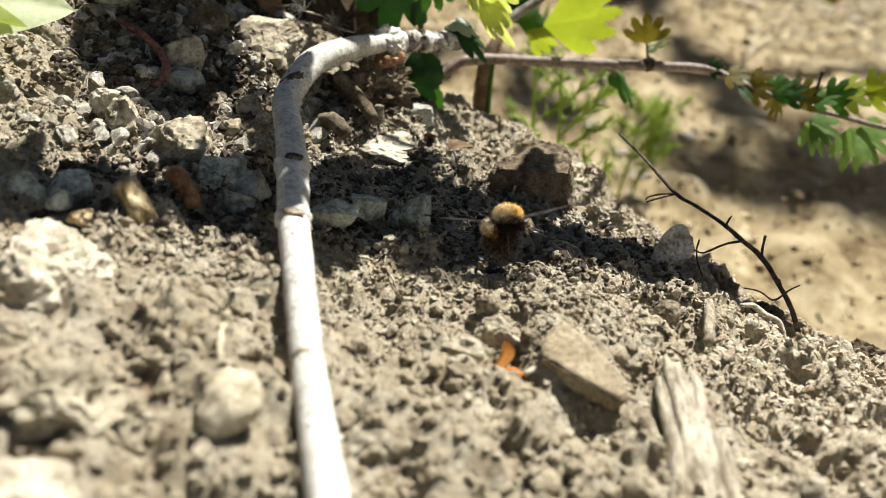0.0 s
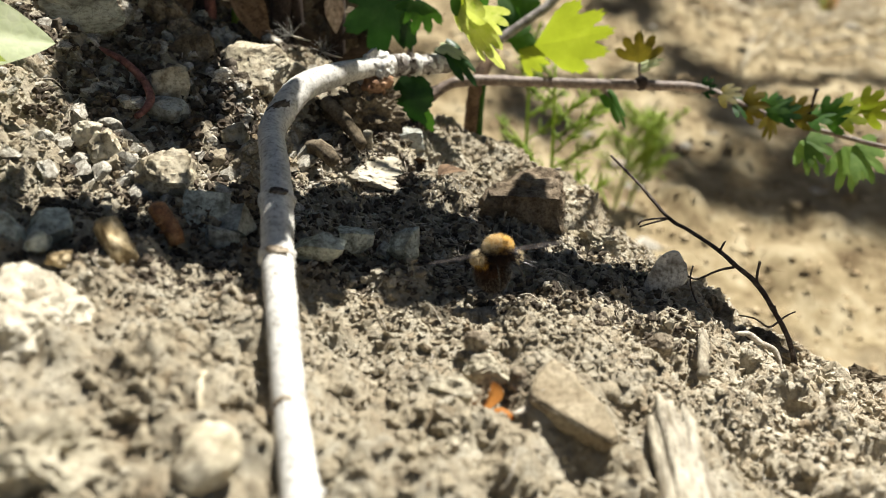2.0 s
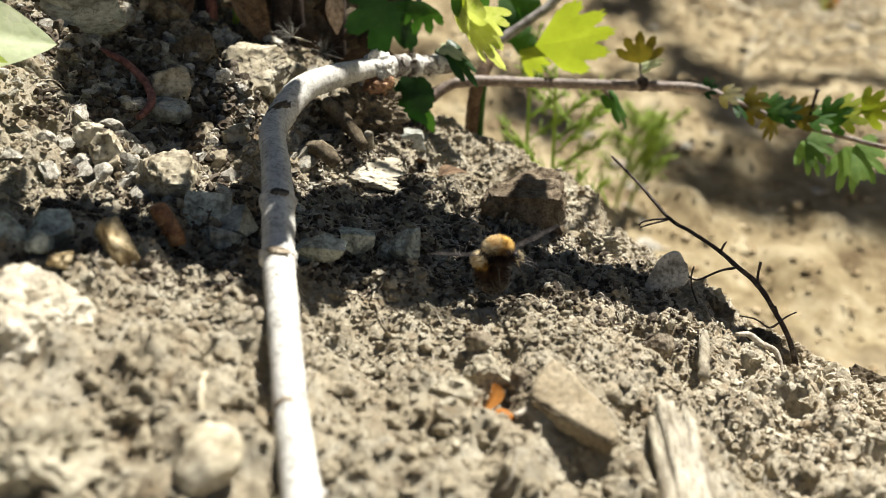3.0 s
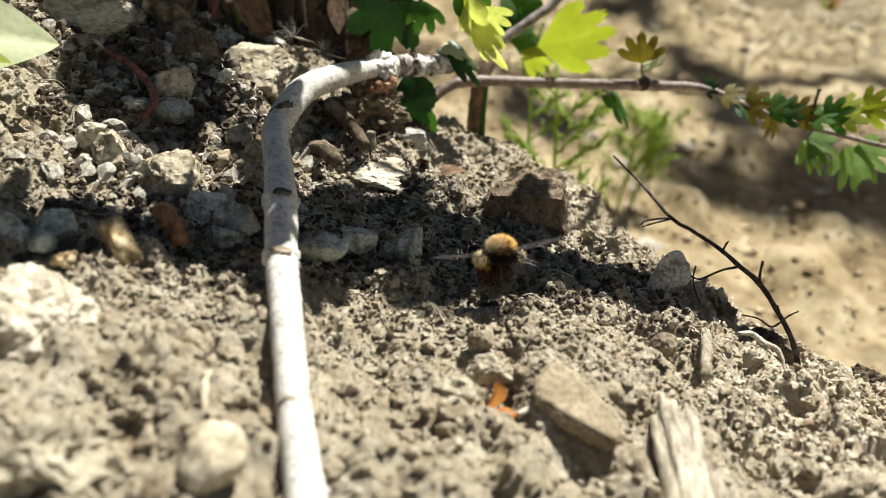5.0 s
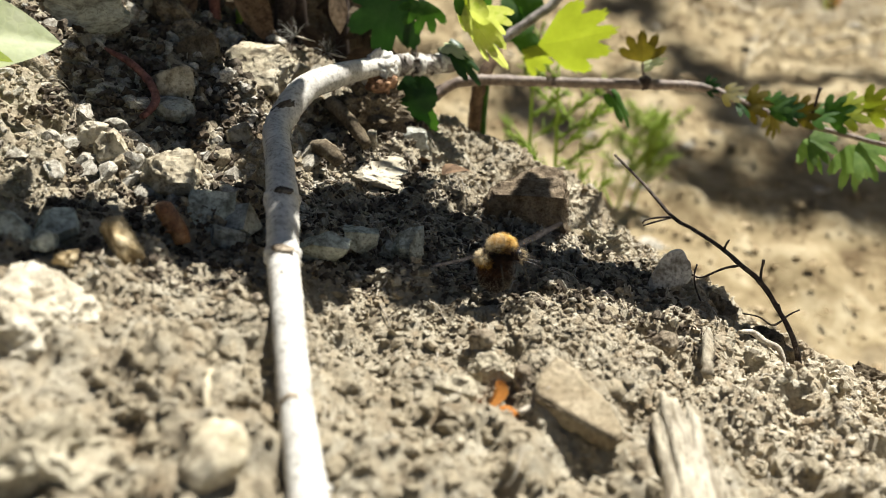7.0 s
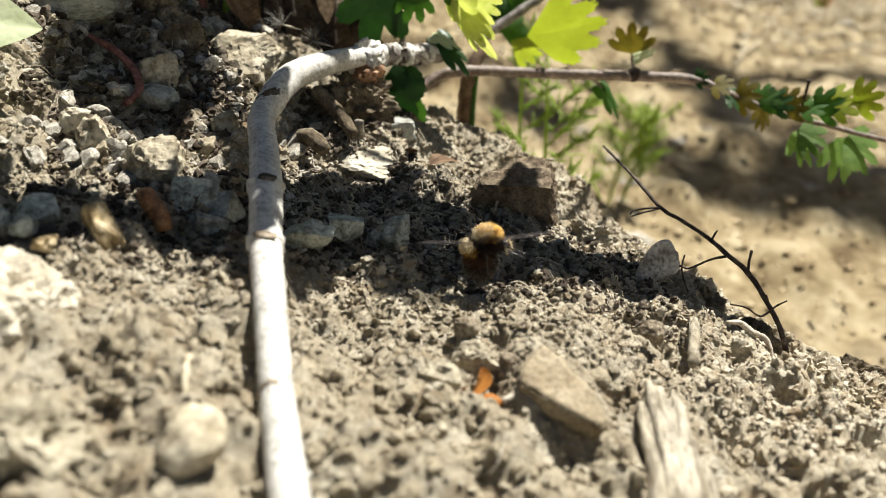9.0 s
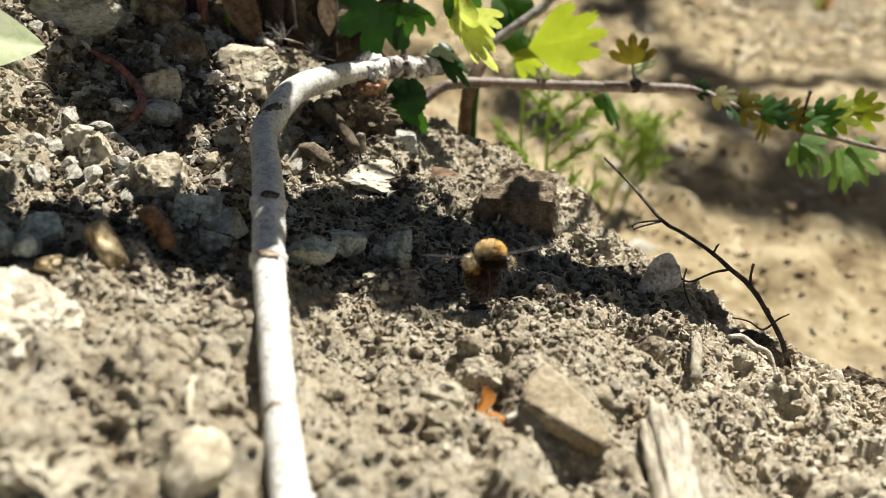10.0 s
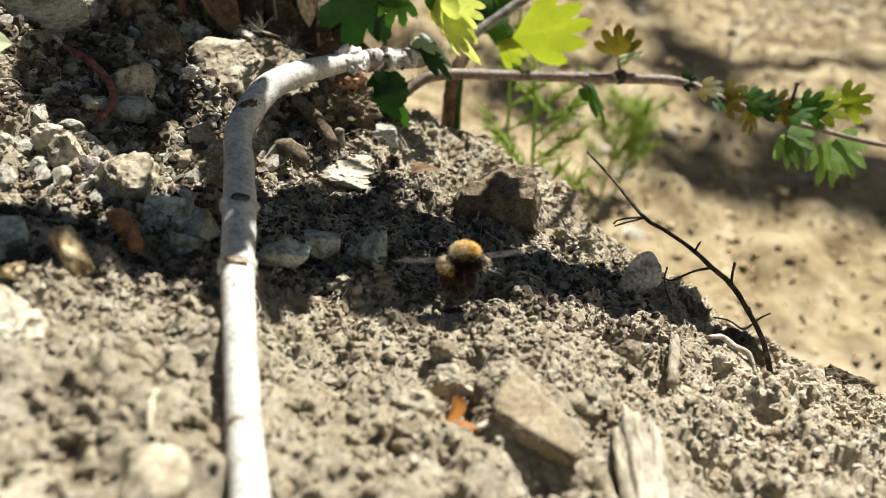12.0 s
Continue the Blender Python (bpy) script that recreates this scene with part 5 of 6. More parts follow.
part("stalk", tube([(0.0024, -0.0004, -0.0008, 0.0004), (0.0040, 0.0002, -0.0003, 0.0005), (0.0062, 0.0008, 0.0001, 0.0003)], 4, 6, 0.4), M_ROOT, husk, "pale dry stalk")

splinter = link_mesh("splinter", tube([(-0.0352, 0.1265, 0.0165, 0.0002), (-0.0353, 0.1240, 0.0168, 0.0006), (-0.0348, 0.1205, 0.0150, 0.0006), (-0.0343, 0.1180, 0.0130, 0.0003)], 5, 8, 0.4, 4), M_STRAW)
tagged(splinter, "pale dry wood splinter on the soil", "splinter")

pupa = thing("pupa_case", "rust-brown ringed pupa case standing in the soil", "pupa case", (-0.0528, 0.1712, 0.0222))
pupa.scale = (0.80, 0.80, 0.74)
part("case", tube([(0.0014, 0.0, -0.0020, 0.0020), (0.0006, 0.0008, 0.0012, 0.0023), (-0.0012, 0.0019, 0.0042, 0.0024), (-0.0028, 0.0028, 0.0066, 0.0025), (-0.0038, 0.0033, 0.0080, 0.0021), (-0.0042, 0.0036, 0.0087, 0.0010)], 5, 16, 0.06, 2), M_PUPA, pupa)
for f in (0.0020, 0.0038, 0.0056):
    part("ring", tube([(0.0004 - f * 0.52, f * 0.42, f - 0.0002, 0.00222), (0.0003 - f * 0.52, f * 0.43, f + 0.0001, 0.00240), (0.0002 - f * 0.52, f * 0.44, f + 0.0004, 0.00222)], 3, 16), M_PUPA, pupa)

red_root = thing("root", "curved flat red-brown root lying over stones", "root", (-0.0687, 0.2110, 0.0380))
part("strip", tube([(x + 0.0740, y - 0.2110, z - 0.0380, r * 0.78) for x, y, z, r in ((-0.0905, 0.2335, 0.0510, 0.0003), (-0.0880, 0.2318, 0.0500, 0.0009), (-0.0829, 0.2287, 0.0480, 0.0012),
     (-0.0772, 0.2235, 0.0445, 0.0013), (-0.0738, 0.2176, 0.0415, 0.0013), (-0.0734, 0.2130, 0.0398, 0.0012), (-0.0748, 0.2088, 0.0385, 0.0009))], 6, 12, 0.12, 5), M_REDROOT, red_root)
part("root_tip", tube([(-0.0165, 0.0228, 0.0128, 0.0003), (-0.0185, 0.0245, 0.0142, 0.0006), (-0.0205, 0.0262, 0.0150, 0.0002)], 4, 8), M_ROOT, red_root, "pale tip")

# ---- broad-leaved plant at the edge of the bank ----
herb = thing("herb", "pale felted broad-leaved herb rooted in the bank", "plant", (-0.108, 0.185, 0.040))


def herb_leaf(at, tip, length, width, material, up, roll=0, fold=0.2, curl=0.2, label=""):
    ob = part("leaf", oval_leaf(length, width, 3.0 + length * 900, fold, curl, 0.5), material, herb, label)
    ob.matrix_local = Matrix.Translation((0.108, -0.185, -0.040)) @ aim(at, tip, up, roll)


herb_leaf((-0.1110, 0.1870, 0.0635), (-0.0830, 0.1972, 0.0597), 0.0325, 0.0200, M_LEAFPALE, (0.1, -1.0, 0.65), 0, 0.25, 0.16, "pale green felted leaf in sun")
herb_leaf((-0.1090, 0.1860, 0.0640), (-0.0850, 0.1900, 0.0560), 0.023, 0.010, M_LEAFYEL, (0.1, -0.3, 0.9), 0, 0.2, 0.1, "bright green lower leaf")
herb_leaf((-0.1060, 0.1720, 0.0560), (-0.0840, 0.1660, 0.0520), 0.022, 0.008, M_LEAFYEL, (0, -0.6, 0.8), 0, 0.2, 0.2, "narrow green leaf")
part("stem", tube([(0.004, 0.0, -0.006, 0.0016), (0.001, 0.001, 0.010, 0.0014), (-0.002, 0.002, 0.026, 0.0011)], 5, 8), M_LEAF, herb)

# ---- stems behind the bank ----
thicket = thing("stems", "dark upright stems with dead brown leaves behind the bank", "stems", (-0.050, 0.285, 0.030))
TO = Vector((-0.050, 0.285, 0.030))
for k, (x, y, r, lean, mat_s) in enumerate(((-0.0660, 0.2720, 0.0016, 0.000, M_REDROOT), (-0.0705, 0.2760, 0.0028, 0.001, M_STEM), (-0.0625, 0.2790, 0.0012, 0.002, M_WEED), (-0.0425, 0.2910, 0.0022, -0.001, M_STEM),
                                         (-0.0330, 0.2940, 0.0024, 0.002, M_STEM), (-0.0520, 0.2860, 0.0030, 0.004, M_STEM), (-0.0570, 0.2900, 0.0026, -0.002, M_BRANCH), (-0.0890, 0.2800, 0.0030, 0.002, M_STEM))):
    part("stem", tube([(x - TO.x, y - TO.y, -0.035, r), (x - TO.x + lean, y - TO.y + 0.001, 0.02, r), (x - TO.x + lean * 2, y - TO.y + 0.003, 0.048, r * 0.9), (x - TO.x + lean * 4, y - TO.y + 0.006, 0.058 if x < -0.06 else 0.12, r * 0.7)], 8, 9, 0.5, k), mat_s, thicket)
for k, (at, tip, ln, wd) in enumerate((((-0.0312, 0.2860, 0.0590), (-0.0298, 0.2840, 0.0475), 0.0125, 0.0068), ((-0.0600, 0.2740, 0.0600), (-0.0455, 0.2700, 0.0440), 0.022, 0.007), ((-0.0555, 0.2760, 0.0640), (-0.0480, 0.2720, 0.0460), 0.018, 0.006), ((-0.0700, 0.2700, 0.0600), (-0.0800, 0.2660, 0.0520), 0.014, 0.008))):
    part("dead_leaf", oval_leaf(ln, wd, k, 0.5 if k else 0.1, 0.3), M_DRYLEAF if k else M_BUFFLEAF, thicket, "dead curled brown leaf" if k else "dead buff leaf").matrix_local = Matrix.Translation(-TO) @ aim(at, tip, (0.3, -1, 0.3))
for k, (at, tip) in enumerate((((-0.0830, 0.2760, 0.0610), (-0.0760, 0.2730, 0.0655)), ((-0.0850, 0.2770, 0.0660), (-0.0765, 0.2740, 0.0700)))):
    me_l = LEAF_ME[2].copy()
    me_l.materials.append(M_LEAF)
    part("leaf", me_l, M_LEAF, thicket, "small green leaf").matrix_local = Matrix.Translation(-TO) @ aim(at, tip, (0, -1, 0.3)) @ Matrix.Scale(0.45, 4)

# Dead leaves filling the gap; their near-black colour stands in for shade.
rng_k = random.Random(66)
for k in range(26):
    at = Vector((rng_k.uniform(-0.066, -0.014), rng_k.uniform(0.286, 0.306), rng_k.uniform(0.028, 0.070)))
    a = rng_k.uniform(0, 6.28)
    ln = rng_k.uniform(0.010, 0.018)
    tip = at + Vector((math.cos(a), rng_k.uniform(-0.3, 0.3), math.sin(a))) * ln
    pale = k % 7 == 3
    part("dead_leaf", oval_leaf(ln, ln * rng_k.uniform(0.5, 0.8), k + 5, 0.4, 0.3), M_STRAW if pale else M_SHADELITTER, thicket, "pale dry leaf" if pale else "dead leaf coloured dark for shade").matrix_local = Matrix.Translation(-TO) @ aim(at, tip, (0.2, -1, rng_k.uniform(-0.4, 0.6)))

# ---- downy seeds caught on the bank ----
rng_t = random.Random(4)


def seed_tuft(at, radius, n, label, lean=(0, 0, 1), spread=0.9):
    tuft = thing("seed_tuft", label, "seed", at, "downy seeds")
    for half in range(2):
        specs = []
        for _ in range(n // 2):
            d = (Vector(lean) + Vector((rng_t.gauss(0, spread), rng_t.gauss(0, spread), rng_t.gauss(0, spread)))).normalized()
            sag = Vector((0, 0, -0.15 * radius))
            specs.append([(0, 0, 0, 0.000045), (*(d * radius * 0.5 + Vector((rng_t.gauss(0, 1), rng_t.gauss(0, 1), rng_t.gauss(0, 1))) * radius * 0.06), 0.00004), (*(d * radius * rng_t.uniform(0.5, 1.15) + sag), 0.00002)])
        part("plume", strands(specs), M_DOWN, tuft)
    part("seed", tube([(0, 0, 0, 0.0002), (0.0025, -0.001, -0.0006, 0.0003), (0.0055, -0.002, -0.0012, 0.00012)], 4, 6), M_ROOT, tuft, "thin seed stalk")
    return tuft


seed_tuft((-0.0395, 0.2560, 0.0500), 0.0075, 44, "silvery downy seed with a thin stalk", (-0.5, 0, 0.6))
seed_tuft((-0.0300, 0.2480, 0.0465), 0.0065, 60, "silvery downy seed caught on the stick", (0, -0.2, 0.5))
seed_tuft((-0.0900, 0.2440, 0.0620), 0.0095, 70, "silvery downy seed on a felted rock", (0, -0.9, 0.3))

# ---- dead leaf scraps on the crest ----
for k, (p, ln, wd, turn) in enumerate((((0.0010, 0.2390, 0.0140), 0.009, 0.006, (20, 10, -60)), ((-0.0020, 0.2440, 0.0165), 0.007, 0.005, (-10, 20, 40)), ((-0.0215, 0.2560, 0.0300), 0.008, 0.005, (30, 0, 100)))):
    scrap = link_mesh("leaf_scrap", oval_leaf(ln, wd, 5 + k, 0.6, 0.5), M_DRYLEAF)
    scrap.matrix_world = pose(*p, *turn)
    tagged(scrap, "curled brown scrap of dead leaf", "leaf", "dead leaf scraps")

# ---- pale root on the right edge, short stub roots below the stick ----
edge_root = link_mesh("root", tube([(0.0700, 0.1880, -0.0100, 0.0004), (0.0735, 0.1890, -0.0108, 0.0007), (0.0765, 0.1880, -0.0128, 0.0008), (0.0795, 0.1870, -0.0142, 0.0007), (0.0805, 0.1840, -0.0180, 0.0005)], 6, 8, 0.3, 6), M_ROOT)
tagged(edge_root, "pale bent rootlet on the bank's edge", "root")
stub = link_mesh("root_stub", tube([(0.0545, 0.1600, -0.0052, 0.0010), (0.0560, 0.1660, -0.0048, 0.0013), (0.0580, 0.1730, -0.0046, 0.0012), (0.0596, 0.1780, -0.0040, 0.0005)], 5, 10, 0.6, 7, wave=700.0), M_WOOD)
tagged(stub, "pale dry root stub lying half in the soil", "root")
for k, pts in enumerate(([(-0.0340, 0.2320, 0.0240, 0.0022), (-0.0290, 0.2270, 0.0250, 0.0022), (-0.0255, 0.2235, 0.0225, 0.0018)],
                         [(-0.0300, 0.2480, 0.0330, 0.0020), (-0.0235, 0.2400, 0.0285, 0.0019), (-0.0190, 0.2340, 0.0240, 0.0016)],
                         [(-0.0185, 0.2420, 0.0200, 0.0014), (-0.0182, 0.2400, 0.0240, 0.0015), (-0.0180, 0.2390, 0.0262, 0.0014)])):
    ob = link_mesh("root_stub", tube([*pts], 5, 10, 0.25, 10 + k), M_WOOD if k == 2 else M_BROWN)
    tagged(ob, "short broken root stub under the stick", "root", "broken root stubs")

# ---- fine rootlets ----
rng_r = random.Random(31)
specs = []
for _ in range(760):
    if rng_r.random() < 0.7:
        x, y = rng_r.uniform(-0.035, 0.07), rng_r.uniform(0.185, 0.25)
    else:
        x, y = rng_r.uniform(-0.1, 0.11), rng_r.uniform(0.12, 0.26)
    a = rng_r.uniform(0, 6.28)
    ln = rng_r.uniform(0.002, 0.007)
    pts = []
    for i in range(4):
        pts.append((x, y, surface(x, y) + rng_r.uniform(0.0002, 0.0016), 0.00015 if i < 3 else 0.00006))
        a += rng_r.gauss(0, 0.7)
        x, y = x + math.cos(a) * ln / 3, y + math.sin(a) * ln / 3
    specs.append(pts)
rootlets = link_mesh("rootlets", strands(specs, 4), M_ROOT)
tagged(rootlets, "fine pale rootlets tangled over the soil", "rootlets", kind="stuff")
for k, pts in enumerate(([(0.0250, 0.2225, 0.0040, 0.0003), (0.0262, 0.2235, 0.0078, 0.0003), (0.0268, 0.2237, 0.0098, 0.00035), (0.0290, 0.2239, 0.0112, 0.0002)],
                         [(0.0180, 0.2225, 0.0060, 0.00025), (0.0190, 0.2235, 0.0085, 0.0004), (0.0205, 0.2235, 0.0075, 0.0002)])):
    tagged(link_mesh("rootlet", tube([*pts], 5, 6, 0.3, k), M_ROOT), "pale rootlet sticking up before a clod", "root", "pale rootlets")

# ---- weeds on the slope behind ----
rng_w = random.Random(12)


def weed(base, height, lean, fronds, material, label):
    """A feathery weed: a thin stalk, each side frond with fine leaflets."""
    w = thing("weed", label, "weed", base, "weeds on the slope")
    top = Vector((lean[0], lean[1], height))
    part("stalk", tube([(0, 0, -0.01, 0.0011), (*(top * 0.5), 0.0009), (*top, 0.0004)], 5, 7), material, w)
    everything = []
    for k in range(fronds):
        f = 0.15 + 0.85 * k / fronds
        a = rng_w.uniform(0, 6.28)
        root = top * f
        ln = rng_w.uniform(0.018, 0.034) * (1.15 - 0.5 * f)
        out = Vector((math.cos(a), math.sin(a) * 0.6, rng_w.uniform(0.5, 1.3))).normalized()
        specs = [[(*root, 0.0006), (*(root + out * ln * 0.5), 0.0005), (*(root + out * ln + Vector((0, 0, -0.002))), 0.0003)]]
        for j in range(20):
            p = root + out * ln * (0.2 + 0.8 * j / 20)
            d = (out + Vector((rng_w.gauss(0, 0.7), rng_w.gauss(0, 0.7), rng_w.gauss(0, 0.5)))).normalized() * ln * 0.32
            specs.append([(*p, 0.0004), (*(p + d * 0.5), 0.0005), (*(p + d), 0.0001)])
        everything += specs
    tagged(part("foliage", strands(everything), material, w, "fine feathery leaflets"), kind="stuff")
    return w


def on_slope(x, y):
    return (x, y, float(soil_height(x, y)))


weed(on_slope(0.0455, 0.345), 0.105, (0.001, 0.004), 15, M_WEED, "feathery green weed with fine leaves")
weed(on_slope(0.1050, 0.520), 0.060, (0.018, 0.0), 15, M_WEED, "feathery bright green weed")
weed(on_slope(0.1140, 0.525), 0.056, (0.022, 0.0), 13, M_WEED, "feathery bright green weed")
weed(on_slope(0.0350, 0.370), 0.120, (0.004, 0.0), 10, M_WEED, "feathery green weed with fine leaves")

grass = []
for _ in range(420):
    x, y = rng_w.gauss(0.40, 0.10), rng_w.gauss(0.96, 0.07)
    z = float(soil_height(x, y))
    a, ln = rng_w.uniform(0, 6.28), rng_w.uniform(0.02, 0.07)
    d = Vector((math.cos(a), math.sin(a), rng_w.uniform(0.1, 0.8))).normalized() * ln
    grass.append([(x, y, z - 0.002, 0.0011), (x + d.x * 0.5, y + d.y * 0.5, z + d.z * 0.6, 0.0010), (x + d.x, y + d.y, z + d.z * 0.7, 0.0003)])
tagged(link_mesh("dry_grass", strands(grass), M_STRAW), "dry straw-coloured grass on the slope behind", "grass", kind="stuff")
for k, (x, y, a, ln) in enumerate(((0.265, 0.77, 0.9, 0.09), (0.30, 0.80, 0.1, 0.12), (0.25, 0.74, 1.1, 0.06), (0.33, 0.79, 0.05, 0.10))):
    z = float(soil_height(x, y)) + 0.006
    tagged(link_mesh("straw", tube([(x, y, z, 0.0012), (x + math.cos(a) * ln * 0.5, y + math.sin(a) * ln * 0.5, z + 0.008, 0.0012), (x + math.cos(a) * ln, y + math.sin(a) * ln, z + 0.012 + 0.28 * math.sin(a) * ln, 0.0006)], 5, 6), M_STRAW), "bent dry straw lying on the slope", "straw", "dry straws")

sprout = thing("sprout", "small yellow and red leaf sprout far up the slope", "plant", (0.392, 0.921, -0.029))
for k, (a, mat_s) in enumerate(((-0.3, M_LEAFYEL), (0.25, M_ORANGE), (0.0, M_LEAFBUD))):
    part("leaf", oval_leaf(0.034, 0.016, k, 0.3, 0.1), mat_s, sprout).matrix_local = aim((0, 0, 0.0), (a * 0.02, -0.004, 0.03), (0, -1, 0.2), k * 20)

# ---- an added second shrub, out of view: its leaves shade the slope in bands ----
shade_shrub = thing("shrub", "unseen leafy shrub added to cast bands of shade", "shrub", (0.62, 0.74, -0.10))
SB = Vector((0.62, 0.74, -0.10))


def far_leaf(at, tip, kind, size, material, up, roll=0):
    ob = part("leaf", FAR_ME[kind], material, shade_shrub)
    ob.matrix_local = Matrix.Translation(-SB) @ aim(at, tip, up, roll) @ Matrix.Scale(size / 0.020, 4)


FAR_ME = []
for me_leaf in LEAF_ME:
    me_leaf = me_leaf.copy()
    me_leaf.materials.clear()
    me_leaf.materials.append(M_LEAF)
    FAR_ME.append(me_leaf)


def along(points, n, half, h, size):
    for _ in range(n):
        i = rng_s.randrange(len(points) - 1)
        f = rng_s.random()
        gx = points[i][0] + (points[i + 1][0] - points[i][0]) * f + rng_s.uniform(-half, half)
        gy = points[i][1] + (points[i + 1][1] - points[i][1]) * f + rng_s.uniform(-half, half) * 1.6
        c = Vector((gx, gy, float(soil_height(gx, gy)))) + SUN * rng_s.uniform(h, h + 0.05)
        a = rng_s.uniform(0, 6.28)
        d = Vector((math.cos(a), math.sin(a), 0)) * size * 0.45
        far_leaf(c - d, c + d, rng_s.randrange(4), size * rng_s.uniform(0.8, 1.2), M_LEAF, tuple(SUN), rng_s.uniform(-25, 25))


along([(0.207, 0.817), (0.211, 0.732), (0.233, 0.658), (0.260, 0.618), (0.290, 0.580), (0.330, 0.555)], 28, 0.022, 2.8, 0.034)
along([(0.165, 0.572), (0.190, 0.570), (0.230, 0.575), (0.290, 0.570)], 17, 0.016, 2.8, 0.032)
along([(0.035, 0.650), (0.057, 0.636), (0.090, 0.620)], 8, 0.014, 2.8, 0.030)
along([(0.130, 0.930), (0.170, 0.880), (0.207, 0.817)], 9, 0.026, 2.8, 0.034)
part("trunk", tube([(0.75, 0.62, -0.05, 0.020), (0.74, 0.64, 1.00, 0.016), (0.62, 0.70, 1.90, 0.012), (0.40, 0.78, 2.55, 0.008)], 5, 10, 0.2, 3), M_BRANCH, shade_shrub)
part("branch", tube([(0.40, 0.78, 2.55, 0.007), (0.25, 0.90, 2.68, 0.004), (0.20, 1.02, 2.72, 0.002)], 5, 8, 0.2, 4), M_BRANCH, shade_shrub)
part("branch", tube([(0.40, 0.78, 2.55, 0.007), (0.25, 0.76, 2.62, 0.004), (0.10, 0.80, 2.70, 0.002)], 5, 8, 0.2, 5), M_BRANCH, shade_shrub)

# ---- the bee fly ----
BEE = (0.0124, 0.1745, 0.0148)
bee_fly = thing("bee_fly", "furry golden and dark brown bee fly hovering just above the soil", "insect", BEE)


def furry(radii, at, n, length, seed, spread=0.35, cap=None, droop=0.0):
    """Fine hairs standing on an ellipsoid, as thin three-sided spikes."""
    rng = random.Random(seed)
    bm = bmesh.new()
    for _ in range(n):
        d = Vector((rng.gauss(0, 1), rng.gauss(0, 1), rng.gauss(0, 1))).normalized()
        if cap and d.dot(Vector(cap[:3]).normalized()) < cap[3]:
            continue
        p = Vector((d.x * radii[0], d.y * radii[1], d.z * radii[2]))
        w = (d + Vector((rng.gauss(0, spread), rng.gauss(0, spread), rng.gauss(0, spread) - droop))).normalized()
        tip = p + w * length * rng.uniform(0.6, 1.15)
        s = w.orthogonal().normalized() * 0.000042
        t = w.cross(s)
        a, b, c = (bm.verts.new(Vector(at) + p + q) for q in (s, -0.5 * s + 0.87 * t, -0.5 * s - 0.87 * t))
        e = bm.verts.new(Vector(at) + tip)
        for f in ((a, b, e), (b, c, e), (c, a, e)):
            bm.faces.new(f)
    return bm


def ball(radii, at, level=3, turn=(0, 0, 0)):
    bm = bmesh.new()
    bmesh.ops.create_icosphere(bm, subdivisions=level, radius=1.0)
    bm.transform(Matrix.Translation(at) @ pose(0, 0, 0, *turn) @ Matrix.Diagonal((*radii, 1)))
    return bm


TH_R, TH_C = (0.0027, 0.0026, 0.0019), (0.0011, 0.0, 0.0031)
thorax = part("thorax", ball(TH_R, TH_C, 3, (0, 14, 0)), M_GOLD, bee_fly)
part("fur", furry(TH_R, TH_C, 5200, 0.0010, 1, 0.6, cap=(0.4, -0.3, 1, 0.1)), M_GOLD, thorax, "dense golden fur")
part("fur", furry((0.0028, 0.0027, 0.0019), (0.0010, -0.0001, 0.0031), 3600, 0.0010, 2, 0.6, cap=(-1, -0.5, 0.7, 0.42)), M_SIDE, thorax, "cream white side fur")
part("fur", furry((0.0028, 0.0027, 0.0019), (0.0011, -0.0001, 0.0030), 700, 0.0008, 42, 0.6, cap=(1, -0.4, 0.1, 0.78)), M_SIDE, thorax, "cream collar fur")
part("fur", furry(TH_R, (0.0011, -0.0002, 0.0031), 620, 0.0011, 22, 0.5, cap=(0.3, -0.6, 1, 0.88)), M_DARKFUR, thorax, "dark tuft on the back")
part("fur", furry((0.0029, 0.0028, 0.0020), (0.0011, -0.0003, 0.0027), 4200, 0.0009, 23, 0.5, cap=(0.2, -1, -0.5, 0.45)), M_DARKFUR, thorax, "dark brown fur of the flank")
part("waist_band", ball((0.0035, 0.0032, 0.0015), (0.0003, -0.0003, 0.0010), 3, (0, 14, 0)), M_DARKFUR, bee_fly, "dark brown band")
part("band_hair", furry((0.0035, 0.0032, 0.0015), (0.0003, -0.0003, 0.0010), 3600, 0.0009, 12, 0.5, cap=(0.2, -1, 0, -0.2)), M_DARKFUR, bee_fly, "dark brown hair of the band")
abdomen = part("abdomen", ball((0.0033, 0.0030, 0.0040), (-0.0002, 0, -0.0026), 3, (10, 5, 0)), M_DARKFUR, bee_fly, "dark red-brown abdomen bent downward")
part("fur", furry((0.0027, 0.0030, 0.0016), (-0.0015, -0.0006, 0.0003), 1900, 0.0009, 3, 0.6, cap=(-1, -0.8, 0.3, 0.45)), M_GOLD, abdomen, "golden fur on the flank")
part("fur", furry((0.0027, 0.0030, 0.0016), (-0.0017, -0.0006, 0.0005), 2600, 0.0010, 13, 0.6, cap=(-1, -0.6, 0.8, 0.6)), M_SIDE, abdomen, "cream fur on the flank")
part("fur", furry((0.0033, 0.0030, 0.0024), (-0.0004, -0.0006, -0.0012), 2600, 0.0011, 33, 0.6, cap=(-0.3, -1, -0.4, 0.4)), M_REDFUR, abdomen, "rust-brown fur below the flank")
part("fur", furry((0.0033, 0.0030, 0.0040), (-0.0002, 0, -0.0026), 900, 0.0014, 4, droop=0.3), M_GREYFUR, abdomen, "sparse grey hair")
part("fur", furry((0.0033, 0.0030, 0.0040), (-0.0002, 0, -0.0026), 3600, 0.0010, 5, droop=0.2), M_DARKFUR, abdomen, "dark brown hair")
